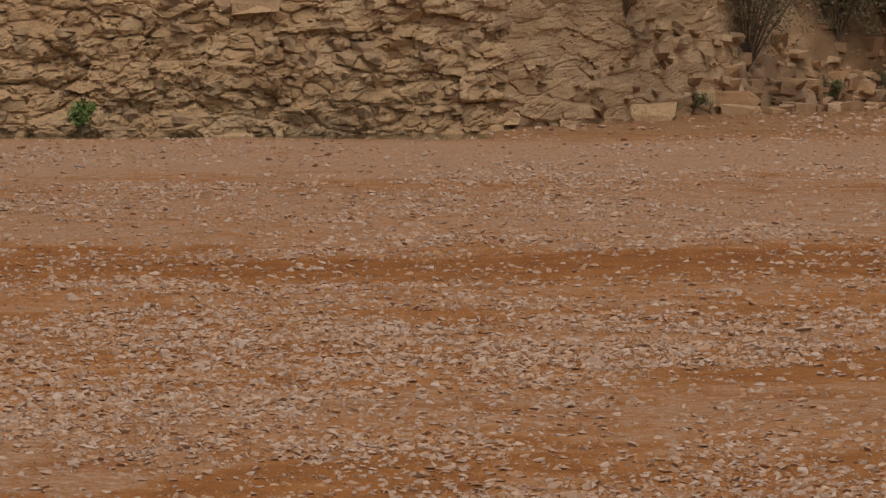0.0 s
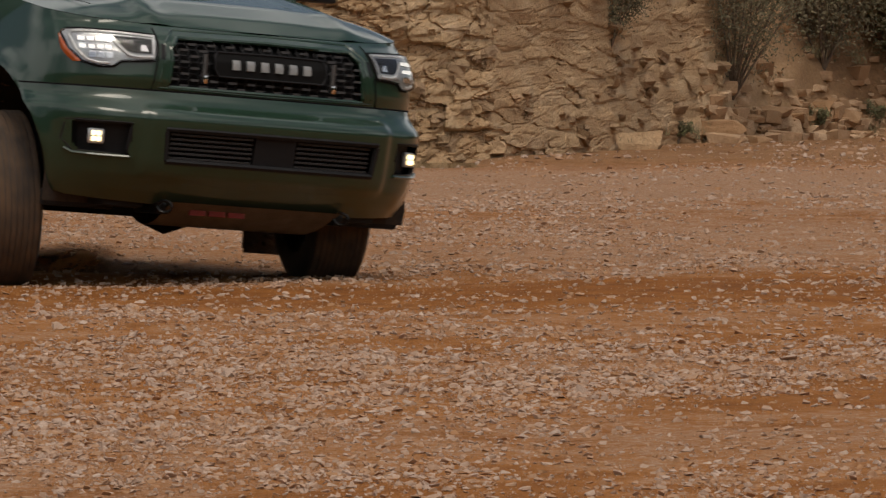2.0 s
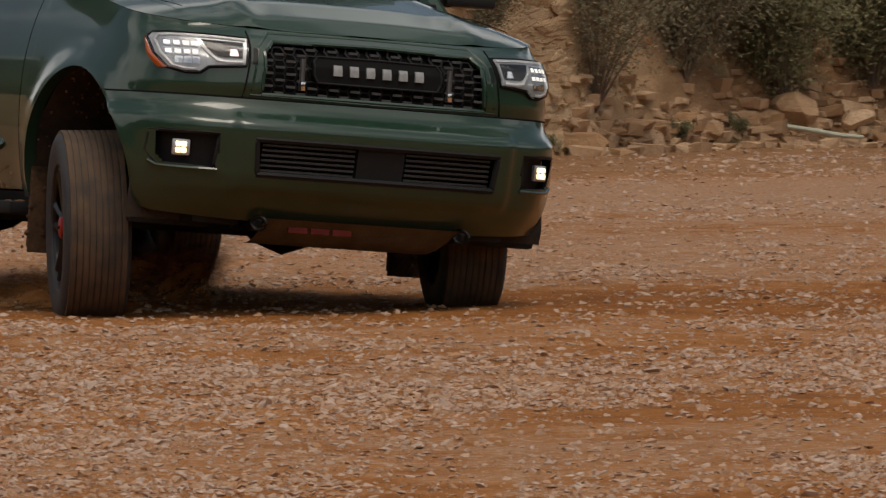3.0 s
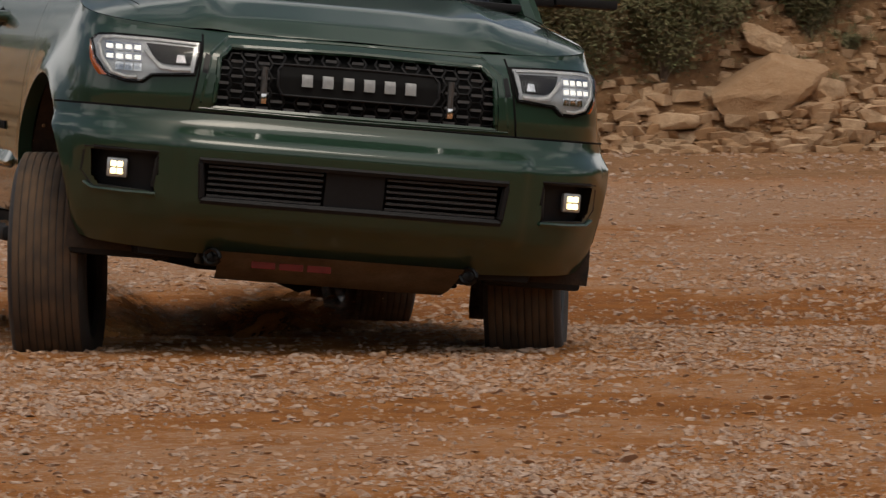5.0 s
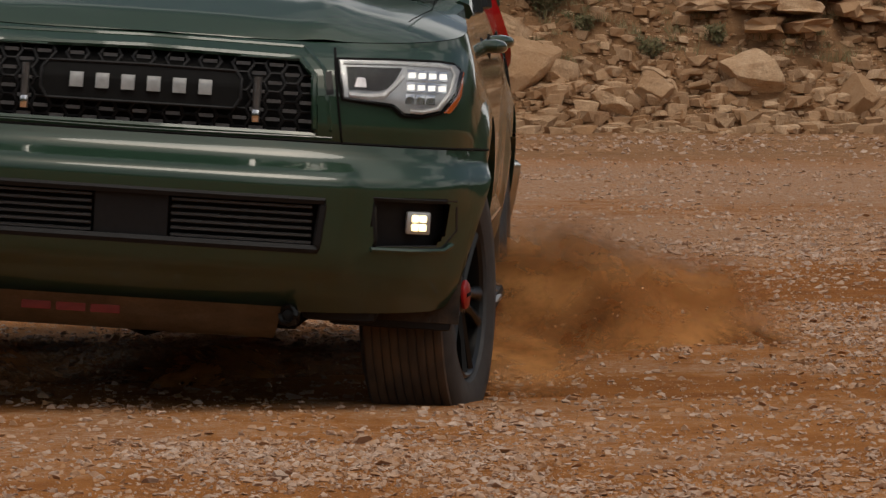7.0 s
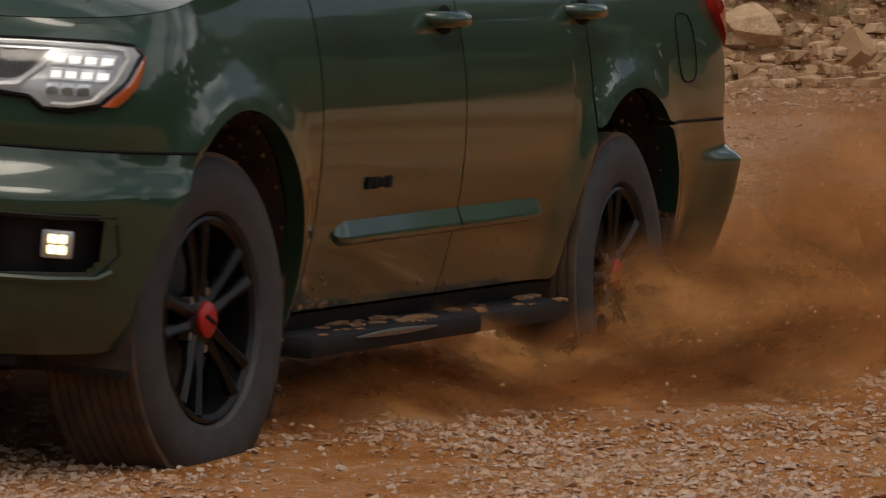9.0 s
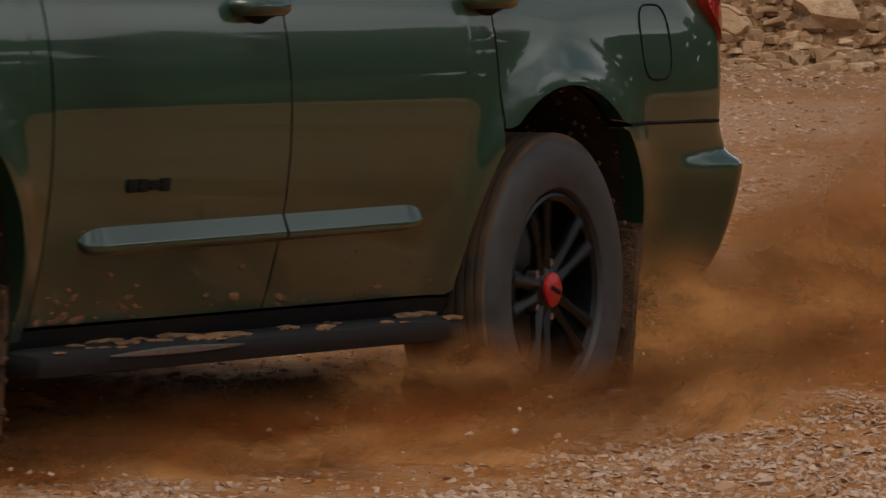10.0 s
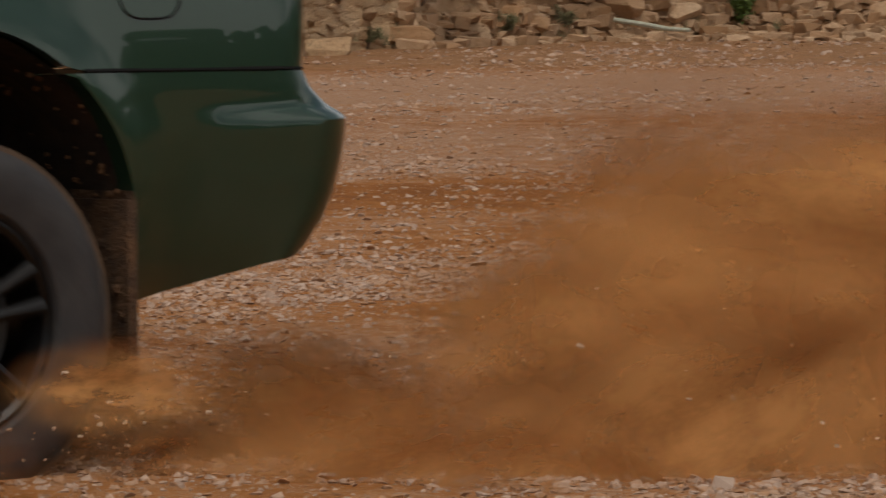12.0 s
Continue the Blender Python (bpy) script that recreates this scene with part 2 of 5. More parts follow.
def lathe(bm, prof, n=48, closed=True):
    """Turns a profile of (radius, y) round the y axis."""
    rings = [[bm.verts.new((r * math.cos(2 * math.pi * j / n), y, r * math.sin(2 * math.pi * j / n))) for j in range(n)] for r, y in prof]
    k = len(prof)
    for i in range(k if closed else k - 1):
        a, b = rings[i], rings[(i + 1) % k]
        for j in range(n):
            bm.faces.new((a[j], b[j], b[(j + 1) % n], a[(j + 1) % n]))
    return bm


def hull_shapes(count, points, squash, seed):
    """Angular stones of unit size: arrays of corners and triangles."""
    rnd = random.Random(seed)
    shapes = []
    for _ in range(count):
        bm = bmesh.new()
        for _ in range(points):
            v = Vector((rnd.gauss(0, 1), rnd.gauss(0, 1), rnd.gauss(0, 1))).normalized() * rnd.uniform(0.75, 1.0)
            bm.verts.new((v.x, v.y * rnd.uniform(0.75, 1), v.z * squash))
        r = bmesh.ops.convex_hull(bm, input=bm.verts[:])
        bmesh.ops.delete(bm, geom=[g for g in r["geom_interior"] if isinstance(g, bmesh.types.BMVert)], context="VERTS")
        bmesh.ops.triangulate(bm, faces=bm.faces[:])
        bm.verts.index_update()
        shapes.append((np.array([v.co[:] for v in bm.verts]), np.array([[v.index for v in f.verts] for f in bm.faces])))
        bm.free()
    return shapes


def scatter_mesh(name, shapes, items, mat):
    """One mesh of many stones. items: shape number, place, size, turn about z."""
    vs, fs, base = [], [], 0
    for k, p, s, a in items:
        v, f = shapes[k]
        c, d = math.cos(a), math.sin(a)
        vs.append((v * s) @ np.array([[c, d, 0], [-d, c, 0], [0, 0, 1]]) + np.array(p))
        fs.append(f + base)
        base += len(v)
    v, f = np.concatenate(vs), np.concatenate(fs)
    me = bpy.data.meshes.new(name)
    me.vertices.add(len(v)), me.vertices.foreach_set("co", v.ravel())
    me.loops.add(f.size), me.loops.foreach_set("vertex_index", f.ravel().astype(np.int32))
    me.polygons.add(len(f)), me.polygons.foreach_set("loop_start", np.arange(0, f.size, 3, dtype=np.int32))
    me.update(calc_edges=True)
    me.validate()
    me.polygons.foreach_set("use_smooth", np.zeros(len(me.polygons), dtype=bool))
    me.materials.append(mat)
    return new(name, me)


# ---- ground ----
def ground_z(x, y):
    """The height of the ground: flat dirt with shallow swells, wheel ruts and a low gravel rib."""
    z = 0.030 * noise.noise((x * 0.35, y * 0.25, 3.1)) + 0.012 * noise.noise((x * 1.3, y * 1.7, 7.7)) + 0.006 * noise.noise((x * 5, y * 6, 1.7))
    near = max(0.0, min(1.0, (20 - y) / 6))
    rib = 0.015 * max(0.0, min(1.0, (15.6 - y + 0.25 * noise.noise((x * 0.9, 4, 4))) / 0.8))
    soft = lambda u: (lambda v: v * v * (3 - 2 * v))(max(0.0, min(1.0, u)))
    hollow = 0.12 * soft((y - 54.0) / 1.0) * soft((0.7 - x) / 0.9)
    swell = 0.045 * soft((30.0 - y) / 4.5) * soft((y - 16.0) / 1.4)
    return z * (1 - 0.5 * near) + rib + swell - hollow


def make_ground():
    far = [60, 110, 220, 500, 1200, 3000]
    xs = np.concatenate([[-v for v in far[::-1]], [-30, -16], np.arange(-9, 14.01, 0.16), [20, 34], far])
    ys = np.concatenate([[-v for v in far[::-1]], [-25, -8, 2, 8], np.arange(11, 31, 0.14), np.arange(31, 56, 0.25), np.arange(56, 74, 0.8), [78, 90], [v for v in far[1:]]])
    nx, ny = len(xs), len(ys)
    inner = lambda x, y: -9 <= x <= 14 and 11 <= y <= 73
    verts = [(x, y, ground_z(x, y) if inner(x, y) else (0.015 if y < 15 else 0.0)) for y in ys for x in xs]
    faces = [(j * nx + i, j * nx + i + 1, (j + 1) * nx + i + 1, (j + 1) * nx + i) for j in range(ny - 1) for i in range(nx - 1)]
    g = raw("ground", verts, faces, DIRT, smooth=True)
    return tagged(g, "orange dirt yard strewn with pale gravel and faint wheel ruts", "ground", kind="structure")


ground = make_ground()
STONES = hull_shapes(12, 6, 0.85, 5) + hull_shapes(12, 9, 0.65, 6)


def bank_foot(x):
    """Where the foot of the bank runs: near on the rock face, further back past its end."""
    d = float(np.interp(x, [-8, -1, 0.5, 1.3, 2.1, 3.1, 4.2, 6.0], [55.6, 56.0, 57.0, 59.2, 62.0, 64.6, 66.5, 67.5]))
    return d + 0.25 * noise.noise((x * 0.8, 0, 5))


def patchy(x, y):
    """How thick the gravel lies, from 0 to 1: in drifts, thin on the old wheel tracks."""
    v = noise.fractal((x * 0.6, y * 0.32, 0.4), 1.0, 2.0, 3) + 0.6 * noise.noise((x * 2.2, y * 0.8, 9))
    w = y - 0.12 * x + 1.6 * noise.noise((x * 0.5, y * 0.3, 2.2))
    bare = max(k * max(0.0, min(1.0, 1.3 - abs(w - c) / h)) for c, h, k in TRACKS)
    return max(0.0, min(1.0, 0.46 + 1.0 * v - 0.40 * bare))


def make_gravel():
    rnd = random.Random(11)
    items = []

    def sow(count, y0, y1, lo, hi, power):
        made = 0
        while made < count:
            y = rnd.uniform(y0, y1)
            x = rnd.uniform(-0.075 * y - 0.4, 0.19 * y + 0.4)
            if y > 55 and y > bank_foot(x) - 0.1 or rnd.random() > 0.13 + 0.87 * patchy(x, y) ** 1.5:
                continue
            s = lo + (hi - lo) * rnd.random() ** power
            small = s < lo + 0.25 * (hi - lo)
            items.append((rnd.randrange(12) if small else 12 + rnd.randrange(12), (x, y, ground_z(x, y) + 0.1 * s), s, rnd.uniform(0, 6.28)))
            made += 1
    sow(88000, 12.6, 19, 0.0024, 0.021, 6.0)
    sow(90000, 19, 28, 0.0032, 0.024, 6.5)
    sow(56000, 28, 42, 0.0048, 0.030, 7.0)
    sow(24000, 42, 56, 0.006, 0.034, 6.5)
    sow(5000, 56, 66, 0.008, 0.05, 5.0)
    tagged(scatter_mesh("gravel", STONES, items, GRAVEL), "pale angular gravel scattered over orange dirt", "gravel", kind="stuff")


make_gravel()


# ---- the quarry bank behind the yard ----
def steep(x):
    """1 on the rock face, 0 on the rubble slope."""
    u = max(0.0, min(1.0, (x - 1.9) / 1.6))
    return 1 - u * u * (3 - 2 * u)


_pick = random.Random(4242)
CELLS = [tuple(_pick.random() for _ in range(5)) for _ in range(4096)]


def broken(u, v, salt):
    """The broken block at a place of a jittered grid: distance to its edge, its three chances, the place on it."""
    i, j = math.floor(u), math.floor(v)
    first, second, who, at = 9.0, 9.0, None, (0.0, 0.0)
    for a in (i - 1, i, i + 1):
        for b in (j - 1, j, j + 1):
            c = CELLS[(a * 73 + b * 1259 + salt * 331) % 4096]
            du, dv = u - a - c[0], v - b - c[1]
            d = math.sqrt(du ** 4 + dv ** 4)
            if d < first:
                first, second, who, at = d, first, c, (du, dv)
            elif d < second:
                second = d
    return math.sqrt(second) - math.sqrt(first), who, at


def bedding(x, z):
    """The relief of the rock face: uneven blocks of several sizes with cracks between, larger ones higher up."""
    q = z + 0.10 * noise.noise((x * 0.55, z * 0.4, 2))
    wu, wv = 0.28 * noise.noise((x * 3.0, z * 4.0, 1)), 0.2 * noise.noise((x * 3.5, z * 5.0, 6))
    crumbs = max(0.0, min(1.0, 0.5 + 1.6 * noise.noise((x * 0.9, z * 1.4, 21))))
    out = 0.0
    for wide, high, depth, crack, salt in ((0.46, 0.22, 0.070, 0.024, 1), (0.19, 0.10, 0.045, 0.024, 2), (0.080, 0.055, 0.032 * (0.3 + crumbs), 0.012, 3)):
        gap, c, (du, dv) = broken(x / wide + wu, q / high + wv, salt)
        out += depth * (-c[2] ** 1.5 + 0.8 * (c[3] - 0.5) * du + 0.8 * (c[4] - 0.35) * dv)
        out += crack * max(0.0, 1 - gap / 0.15) * 2.0 * c[3] ** 1.5
    return out + 0.05 * noise.noise((x * 0.9, z * 1.2, 12)) + 0.008 * noise.noise((x * 14, z * 17, 3))


def bank_point(x, u):
    """u runs from 0 at the foot up the slope to 1 at its top and to 1.5 on the land behind."""
    top = 3.4 + 0.4 * noise.noise((x * 0.2, 2, 2))
    z = min(u, 1.0) * top + max(0.0, u - 1.0) * 1.5
    run_steep = 0.22 * z + 0.10 * noise.noise((x * 0.5, z * 1.7, 31))
    run_slope = 0.9 * z + 0.5 * max(0.0, z - 1.4) * 0.2
    s = steep(x)
    back = run_steep * s + run_slope * (1 - s) + max(0.0, u - 1.0) * 160
    rough = 0.10 * noise.noise((x * 1.3, z * 1.6, 1)) + 0.06 * noise.noise((x * 5, z * 7, 4))
    if x < 3.2 and z < 2.4:
        rough += bedding(x, z) * s
    return (x, bank_foot(x) + back + rough - 0.02, z - 0.05 + (0.12 * (1 - s)) * noise.noise((x * 2.2, z * 3, 8)))


def make_bank():
    xs = np.concatenate([np.arange(-60, -8, 2.0), np.arange(-8, -4.2, 0.07), np.arange(-4.2, 3.2, 0.018), np.arange(3.2, 14, 0.11), np.arange(14, 70, 2.0)])
    us = np.concatenate([np.linspace(0, 0.46, 116), np.linspace(0.48, 1.0, 22), [1.1, 1.25, 1.5]])
    verts = [bank_point(x, u) for u in us for x in xs]
    nx = len(xs)
    faces = [(j * nx + i, j * nx + i + 1, (j + 1) * nx + i + 1, (j + 1) * nx + i) for j in range(len(us) - 1) for i in range(nx - 1)]
    return tagged(raw("quarry_bank", verts, faces, BANK, smooth=False), "tan layered quarry bank of rock and bare earth", "bank", kind="structure")


bank = make_bank()


def block_mesh(seed):
    """A broken block of bedded limestone, one unit wide, deep and high."""
    rnd = random.Random(seed)
    bm = bmesh.new()
    bmesh.ops.create_cube(bm, size=1.0)
    bmesh.ops.subdivide_edges(bm, edges=bm.edges[:], cuts=1, use_grid_fill=True)
    for v in bm.verts:
        k = 0.86 if sum(abs(c) > 0.4 for c in v.co) == 3 else (0.95 if sum(abs(c) > 0.4 for c in v.co) == 2 else 1.04)
        v.co *= k
        v.co += Vector((rnd.uniform(-0.12, 0.12), rnd.uniform(-0.12, 0.12), rnd.uniform(-0.11, 0.11)))
    bmesh.ops.triangulate(bm, faces=bm.faces[:])
    bm.verts.index_update()
    r = (np.array([v.co[:] for v in bm.verts]), np.array([[v.index for v in f.verts] for f in bm.faces]))
    bm.free()
    return r


BLOCKS = [block_mesh(s) for s in range(16)]


def piece_data(name, shapes, mat):
    out = []
    for v, f in shapes:
        me = bpy.data.meshes.new(name)
        me.from_pydata([tuple(p) for p in v], [], [tuple(int(i) for i in t) for t in f])
        me.polygons.foreach_set("use_smooth", np.zeros(len(me.polygons), dtype=bool))
        me.materials.append(mat)
        out.append(me)
    return out


def make_wall_blocks():
    """Courses of broken blocks on the rock face, from its foot upward."""
    rnd = random.Random(21)
    meshes = piece_data("block", BLOCKS, LIME)
    z, near, rest = -0.03, 0, []
    while z < 2.5:
        h = rnd.choice((0.035, 0.05, 0.06, 0.08, 0.10, 0.13))
        x = -6.8 + rnd.uniform(0, 0.3)
        while x < 3.1:
            w = h * rnd.uniform(0.8, 2.2)
            gap = rnd.random() < 0.10
            s = steep(x)
            if not gap and rnd.random() < (0.20 if x < 2.0 else 0.16 * (z < 1.0)):
                xm, zm = x + w / 2, z + h / 2 + 0.07 * noise.noise((x * 0.6, z * 0.5, 3)) + rnd.uniform(-0.012, 0.012)
                p = bank_point(xm, zm / 3.4)
                d = rnd.uniform(0.22, 0.40)
                y = p[1] + d * 0.47 - 0.025 * rnd.random() ** 1.6
                m = pose(xm, y, zm, rnd.uniform(-12, 12), rnd.gauss(0, 9), rnd.uniform(-25, 25)) @ Matrix.Diagonal((w * 1.0, d, h * rnd.uniform(0.85, 1.25), 1))
                if near < 300 and -3.6 < xm < 2.6 and zm < 1.4 and h > 0.045:
                    ob = new("block", meshes[rnd.randrange(16)])
                    ob.parent, ob.matrix_basis = bank, m
                    near += 1
                else:
                    rest.append((rnd.randrange(16), m))
            x += w
        z += h * 0.96
    # larger beds that stand out between the thin courses
    for _ in range(10):
        xm, zm = rnd.uniform(-6.5, 2.3), 2.2 * rnd.random()
        h = rnd.uniform(0.10, 0.24)
        w, p = h * rnd.uniform(1.2, 3.2), bank_point(xm, zm / 3.4)
        m = pose(xm, p[1] + 0.15 - rnd.uniform(0.02, 0.06), zm, rnd.uniform(-5, 5), rnd.gauss(0, 4), rnd.uniform(-12, 12)) @ Matrix.Diagonal((w, 0.36, h, 1))
        rest.append((rnd.randrange(16), m))
    vs, fs, base = [], [], 0
    for k, m in rest:
        v, f = BLOCKS[k]
        a = np.array(m)
        vs.append(v @ a[:3, :3].T + a[:3, 3])
        fs.append(f + base)
        base += len(v)
    ob = raw("rock_courses", np.concatenate(vs), np.concatenate(fs).tolist(), LIME)
    ob.parent = bank
    tagged(ob, kind="stuff")


def slab_shapes(count, seed):
    """Sharp broken slabs: corners of a skewed box, hulled."""
    rnd = random.Random(seed)
    out = []
    for _ in range(count):
        bm = bmesh.new()
        thick = rnd.uniform(0.35, 0.7)
        for a in (-1, 1):
            for b in (-1, 1):
                for c in (-1, 1):
                    bm.verts.new((a * 0.85 + rnd.uniform(-0.4, 0.3), b * 0.65 + rnd.uniform(-0.35, 0.3), c * thick * 0.8 + rnd.uniform(-0.2, 0.2)))
        bm.verts.new((rnd.uniform(-0.6, 0.6), rnd.uniform(-0.5, 0.5), thick * 1.15))
        r = bmesh.ops.convex_hull(bm, input=bm.verts[:])
        bmesh.ops.delete(bm, geom=[g for g in r["geom_interior"] if isinstance(g, bmesh.types.BMVert)], context="VERTS")
        bmesh.ops.triangulate(bm, faces=bm.faces[:])
        bm.verts.index_update()
        out.append((np.array([v.co[:] for v in bm.verts]), np.array([[v.index for v in f.verts] for f in bm.faces])))
        bm.free()
    return out


def make_rubble():
    """Tumbled stones on the slope past the rock face, thick at its foot."""
    rnd = random.Random(31)
    shapes = slab_shapes(12, 9)
    meshes = piece_data("stone", shapes, RUBBLE)
    rest, near = [], 0
    for i in range(9500):
        x = rnd.uniform(1.5, 13.5)
        if steep(x) > 0.75:
            continue
        z = 1.9 * rnd.random() ** 1.5
        s = 0.016 + 0.12 * rnd.random() ** 4.5
        if z > 0.75:
            s *= 0.7
        if x < 8.0 and z > 0.40 and rnd.random() < 0.7:
            continue
        p = bank_point(x, z / 3.4)
        a = rnd.uniform(0, 6.28)
        q = (p[0], p[1] - 0.05 * s - (rnd.uniform(0, 0.8) if z < 0.06 else 0), max(p[2], 0) + 0.02 * s)
        k = rnd.randrange(12)
        if s > 0.05 and near < 280:
            ob = new("stone", meshes[k])
            ob.parent, ob.matrix_basis = bank, Matrix.LocRotScale(q, Euler((rnd.uniform(-.4, .4), rnd.uniform(-.4, .4), a)), (s, s, s))
            near += 1
        else:
            rest.append((k, q, s, a))
    ob = scatter_mesh("rubble", shapes, rest, RUBBLE)
    ob.parent = bank
    tagged(ob, kind="stuff")


def make_ledges():
    """Broken beds of rock that crop out of the slope above the rubble."""
    rnd = random.Random(91)
    items = []
    for bed in (1.0, 1.12, 1.22, 1.36, 1.5, 1.66, 1.8):
        x = 10.0 + rnd.uniform(0, 0.6)
        while x < 13.5:
            w = rnd.uniform(0.12, 0.5)
            if rnd.random() < 0.5:
                p = bank_point(x, bed / 3.4)
                m = pose(x, p[1] - rnd.uniform(0.0, 0.16), bed + rnd.uniform(-0.03, 0.03), rnd.uniform(-6, 6), rnd.gauss(0, 4), rnd.uniform(-15, 15)) @ Matrix.Diagonal((w, 0.5, rnd.uniform(0.07, 0.14), 1))
                items.append((rnd.randrange(16), m))
            x += w * rnd.uniform(0.8, 1.3)
    vs, fs, base = [], [], 0
    for k, m in items:
        v, f = BLOCKS[k]
        a = np.array(m)
        vs.append(v @ a[:3, :3].T + a[:3, 3])
        fs.append(f + base)
        base += len(v)
    ob = raw("rock_ledges", np.concatenate(vs), np.concatenate(fs).tolist(), RUBBLE)
    ob.parent = bank
    tagged(ob, kind="stuff")


make_wall_blocks()
make_ledges()
make_rubble()


def boulder(x, z, size, turn, seed):
    """A large angular limestone boulder lodged in the rubble: a lump split along flat breaks."""
    rnd = random.Random(seed)
    bm = bmesh.new()
    bmesh.ops.create_icosphere(bm, subdivisions=4, radius=1.0)
    cuts = [(Vector((rnd.gauss(0, 0.35), rnd.gauss(0, 0.35), 1)).normalized(), rnd.uniform(0.45, 0.6)), (Vector((rnd.gauss(0, 0.3), -1, rnd.uniform(-0.1, 0.5))).normalized(), rnd.uniform(0.5, 0.65))]
    cuts += [(Vector((rnd.gauss(0, 1), rnd.gauss(0, 1), rnd.gauss(0, 0.8))).normalized(), rnd.uniform(0.55, 0.8)) for _ in range(9)]
    for v in bm.verts:
        v.co += v.co * 0.12 * noise.noise(v.co * 1.3 + Vector((seed, 0, 0)))
        for n, d in cuts:
            over = v.co.dot(n) - d
            if over > 0:
                v.co -= n * over
        v.co += v.co.normalized() * (0.035 * noise.noise(v.co * 3.5 + Vector((0, seed, 0))) + 0.02 * noise.noise(v.co * 9))
        v.co = Vector((v.co.x * size[0] * 0.68, v.co.y * size[1] * 0.68, v.co.z * size[2] * 0.72))
    p = bank_point(x, z / 3.4)
    ob = part("boulder", bm, RUBBLE, None, smooth=False)
    ob.matrix_basis = pose(p[0], p[1] - size[1] * 0.15, p[2] + size[2] * 0.10, 0, turn, rnd.uniform(-25, 25))
    return tagged(ob, "angular tan limestone boulder lying in the rubble", "boulder", "boulders in the rubble")


BOULDERS = [(8.4, 0.60, (0.95, 0.6, 0.50), -22), (8.5, 1.02, (0.52, 0.4, 0.24), 26), (8.98, 0.62, (0.30, 0.3, 0.26), 8), (10.85, 0.55, (0.62, 0.45, 0.40), 10),
            (11.9, 0.30, (0.34, 0.3, 0.44), 34), (9.9, 0.42, (0.40, 0.3, 0.24), 5), (7.4, 0.35, (0.5, 0.35, 0.22), -8), (9.45, 0.30, (0.36, 0.3, 0.2), 14),
            (2.5, 0.18, (0.5, 0.3, 0.15), 4), (3.1, 0.28, (0.42, 0.3, 0.12), -6), (3.9, 0.22, (0.32, 0.25, 0.14), 6), (4.75, 0.42, (0.45, 0.4, 0.3), 6), (5.4, 0.3, (0.35, 0.3, 0.18), -9)]
for i, (bx, bz, bs, bt) in enumerate(BOULDERS):
    boulder(bx, bz, bs, bt, 50 + i)


# ---- plants ----
def shrub(name, x, y, z, width, height, leaves, mat, seed, label, category, leaf=0.03, twigs=9, bare=0.0):
    """Twigs from one stool with many small leaves, uneven in outline."""
    rnd = random.Random(seed)
    root = new(name)
    root.location = (x, y, z)
    bm = bmesh.new()
    tips = []
    for _ in range(twigs):
        a, r = rnd.uniform(0, 6.28), rnd.uniform(0.1, 1.0) * width / 2
        end = Vector((r * math.cos(a), r * math.sin(a) * 0.8, height * rnd.uniform(0.55, 1.0)))
        mid = end * 0.5 + Vector((rnd.uniform(-.08, .08), rnd.uniform(-.08, .08), 0.06)) * height
        t = 0.004 + 0.005 * height
        tube(bm, [(0, 0, -0.06), mid * 0.5, mid, end], [t, t * 0.8, t * 0.55, t * 0.25], n=5)
        for _ in range(3):
            b = mid.lerp(end, rnd.random())
            e = b + Vector((rnd.uniform(-1, 1), rnd.uniform(-1, 1), rnd.uniform(0.2, 1))) * 0.2 * height
            tube(bm, [b, e], [t * 0.4, t * 0.15], n=4)
            tips.append((b, e))
        tips += [(mid, end), (mid * 0.4, mid)]
    part("branchwork", bm, BRANCH, root)
    vs, fs = [], []
    leaf *= 0.62
    for i in range(int(leaves * 1.7)):
        b, e = tips[rnd.randrange(len(tips))]
        c = b.lerp(e, rnd.uniform(bare, 1.1)) + Vector((rnd.gauss(0, 1), rnd.gauss(0, 1), rnd.gauss(0, 0.8))) * 0.10 * height
        if c.z < 0.02:
            continue
        u = Vector((rnd.gauss(0, 1), rnd.gauss(0, 1), rnd.gauss(0, 1))).normalized()
        w = u.orthogonal().normalized() * leaf * rnd.uniform(0.25, 0.5)
        u = u * leaf * rnd.uniform(0.6, 1.2)
        k = len(vs)
        vs += [c - u, c + w + u * 0.1, c + u, c - w + u * 0.1]
        fs.append((k, k + 1, k + 2, k + 3))
    raw("foliage", vs, fs, mat, root)
    return tagged(root, label, category)


def on_bank(x, z):
    return bank_point(x, z / 3.4)


p = on_bank(2.75, 0.45)
shrub("bush", *p, 1.6, 1.6, 5500, DRYLEAF, 1, "grey-green straggly bush growing on the rubble bank", "bush", 0.035, 16, 0.2)
p = on_bank(3.7, 0.7)
shrub("bush", *p, 1.8, 1.6, 7500, DRYLEAF, 2, "dusky dense bush on the dark earth bank", "bush", 0.04, 16)
p = on_bank(1.55, 0.95)
shrub("bush", *p, 0.9, 0.7, 3000, DRYLEAF, 3, "small dry bush in a cleft of the rock", "bush", 0.03, 10)
for i, (bx, bz, bw, bh) in enumerate([(4.7, 0.5, 1.6, 1.5), (5.6, 0.55, 1.7, 1.5), (6.5, 0.58, 1.6, 1.5), (7.4, 0.68, 1.4, 1.3), (8.9, 1.32, 1.0, 0.7), (9.7, 1.5, 0.9, 0.6), (8.0, 1.25, 0.9, 0.8)]):
    p = on_bank(bx, bz)
    shrub("bush", *p, bw, bh, 9000, LEAF, 10 + i, "dark green leafy bush spreading over the bank", "bush", 0.045, 15)
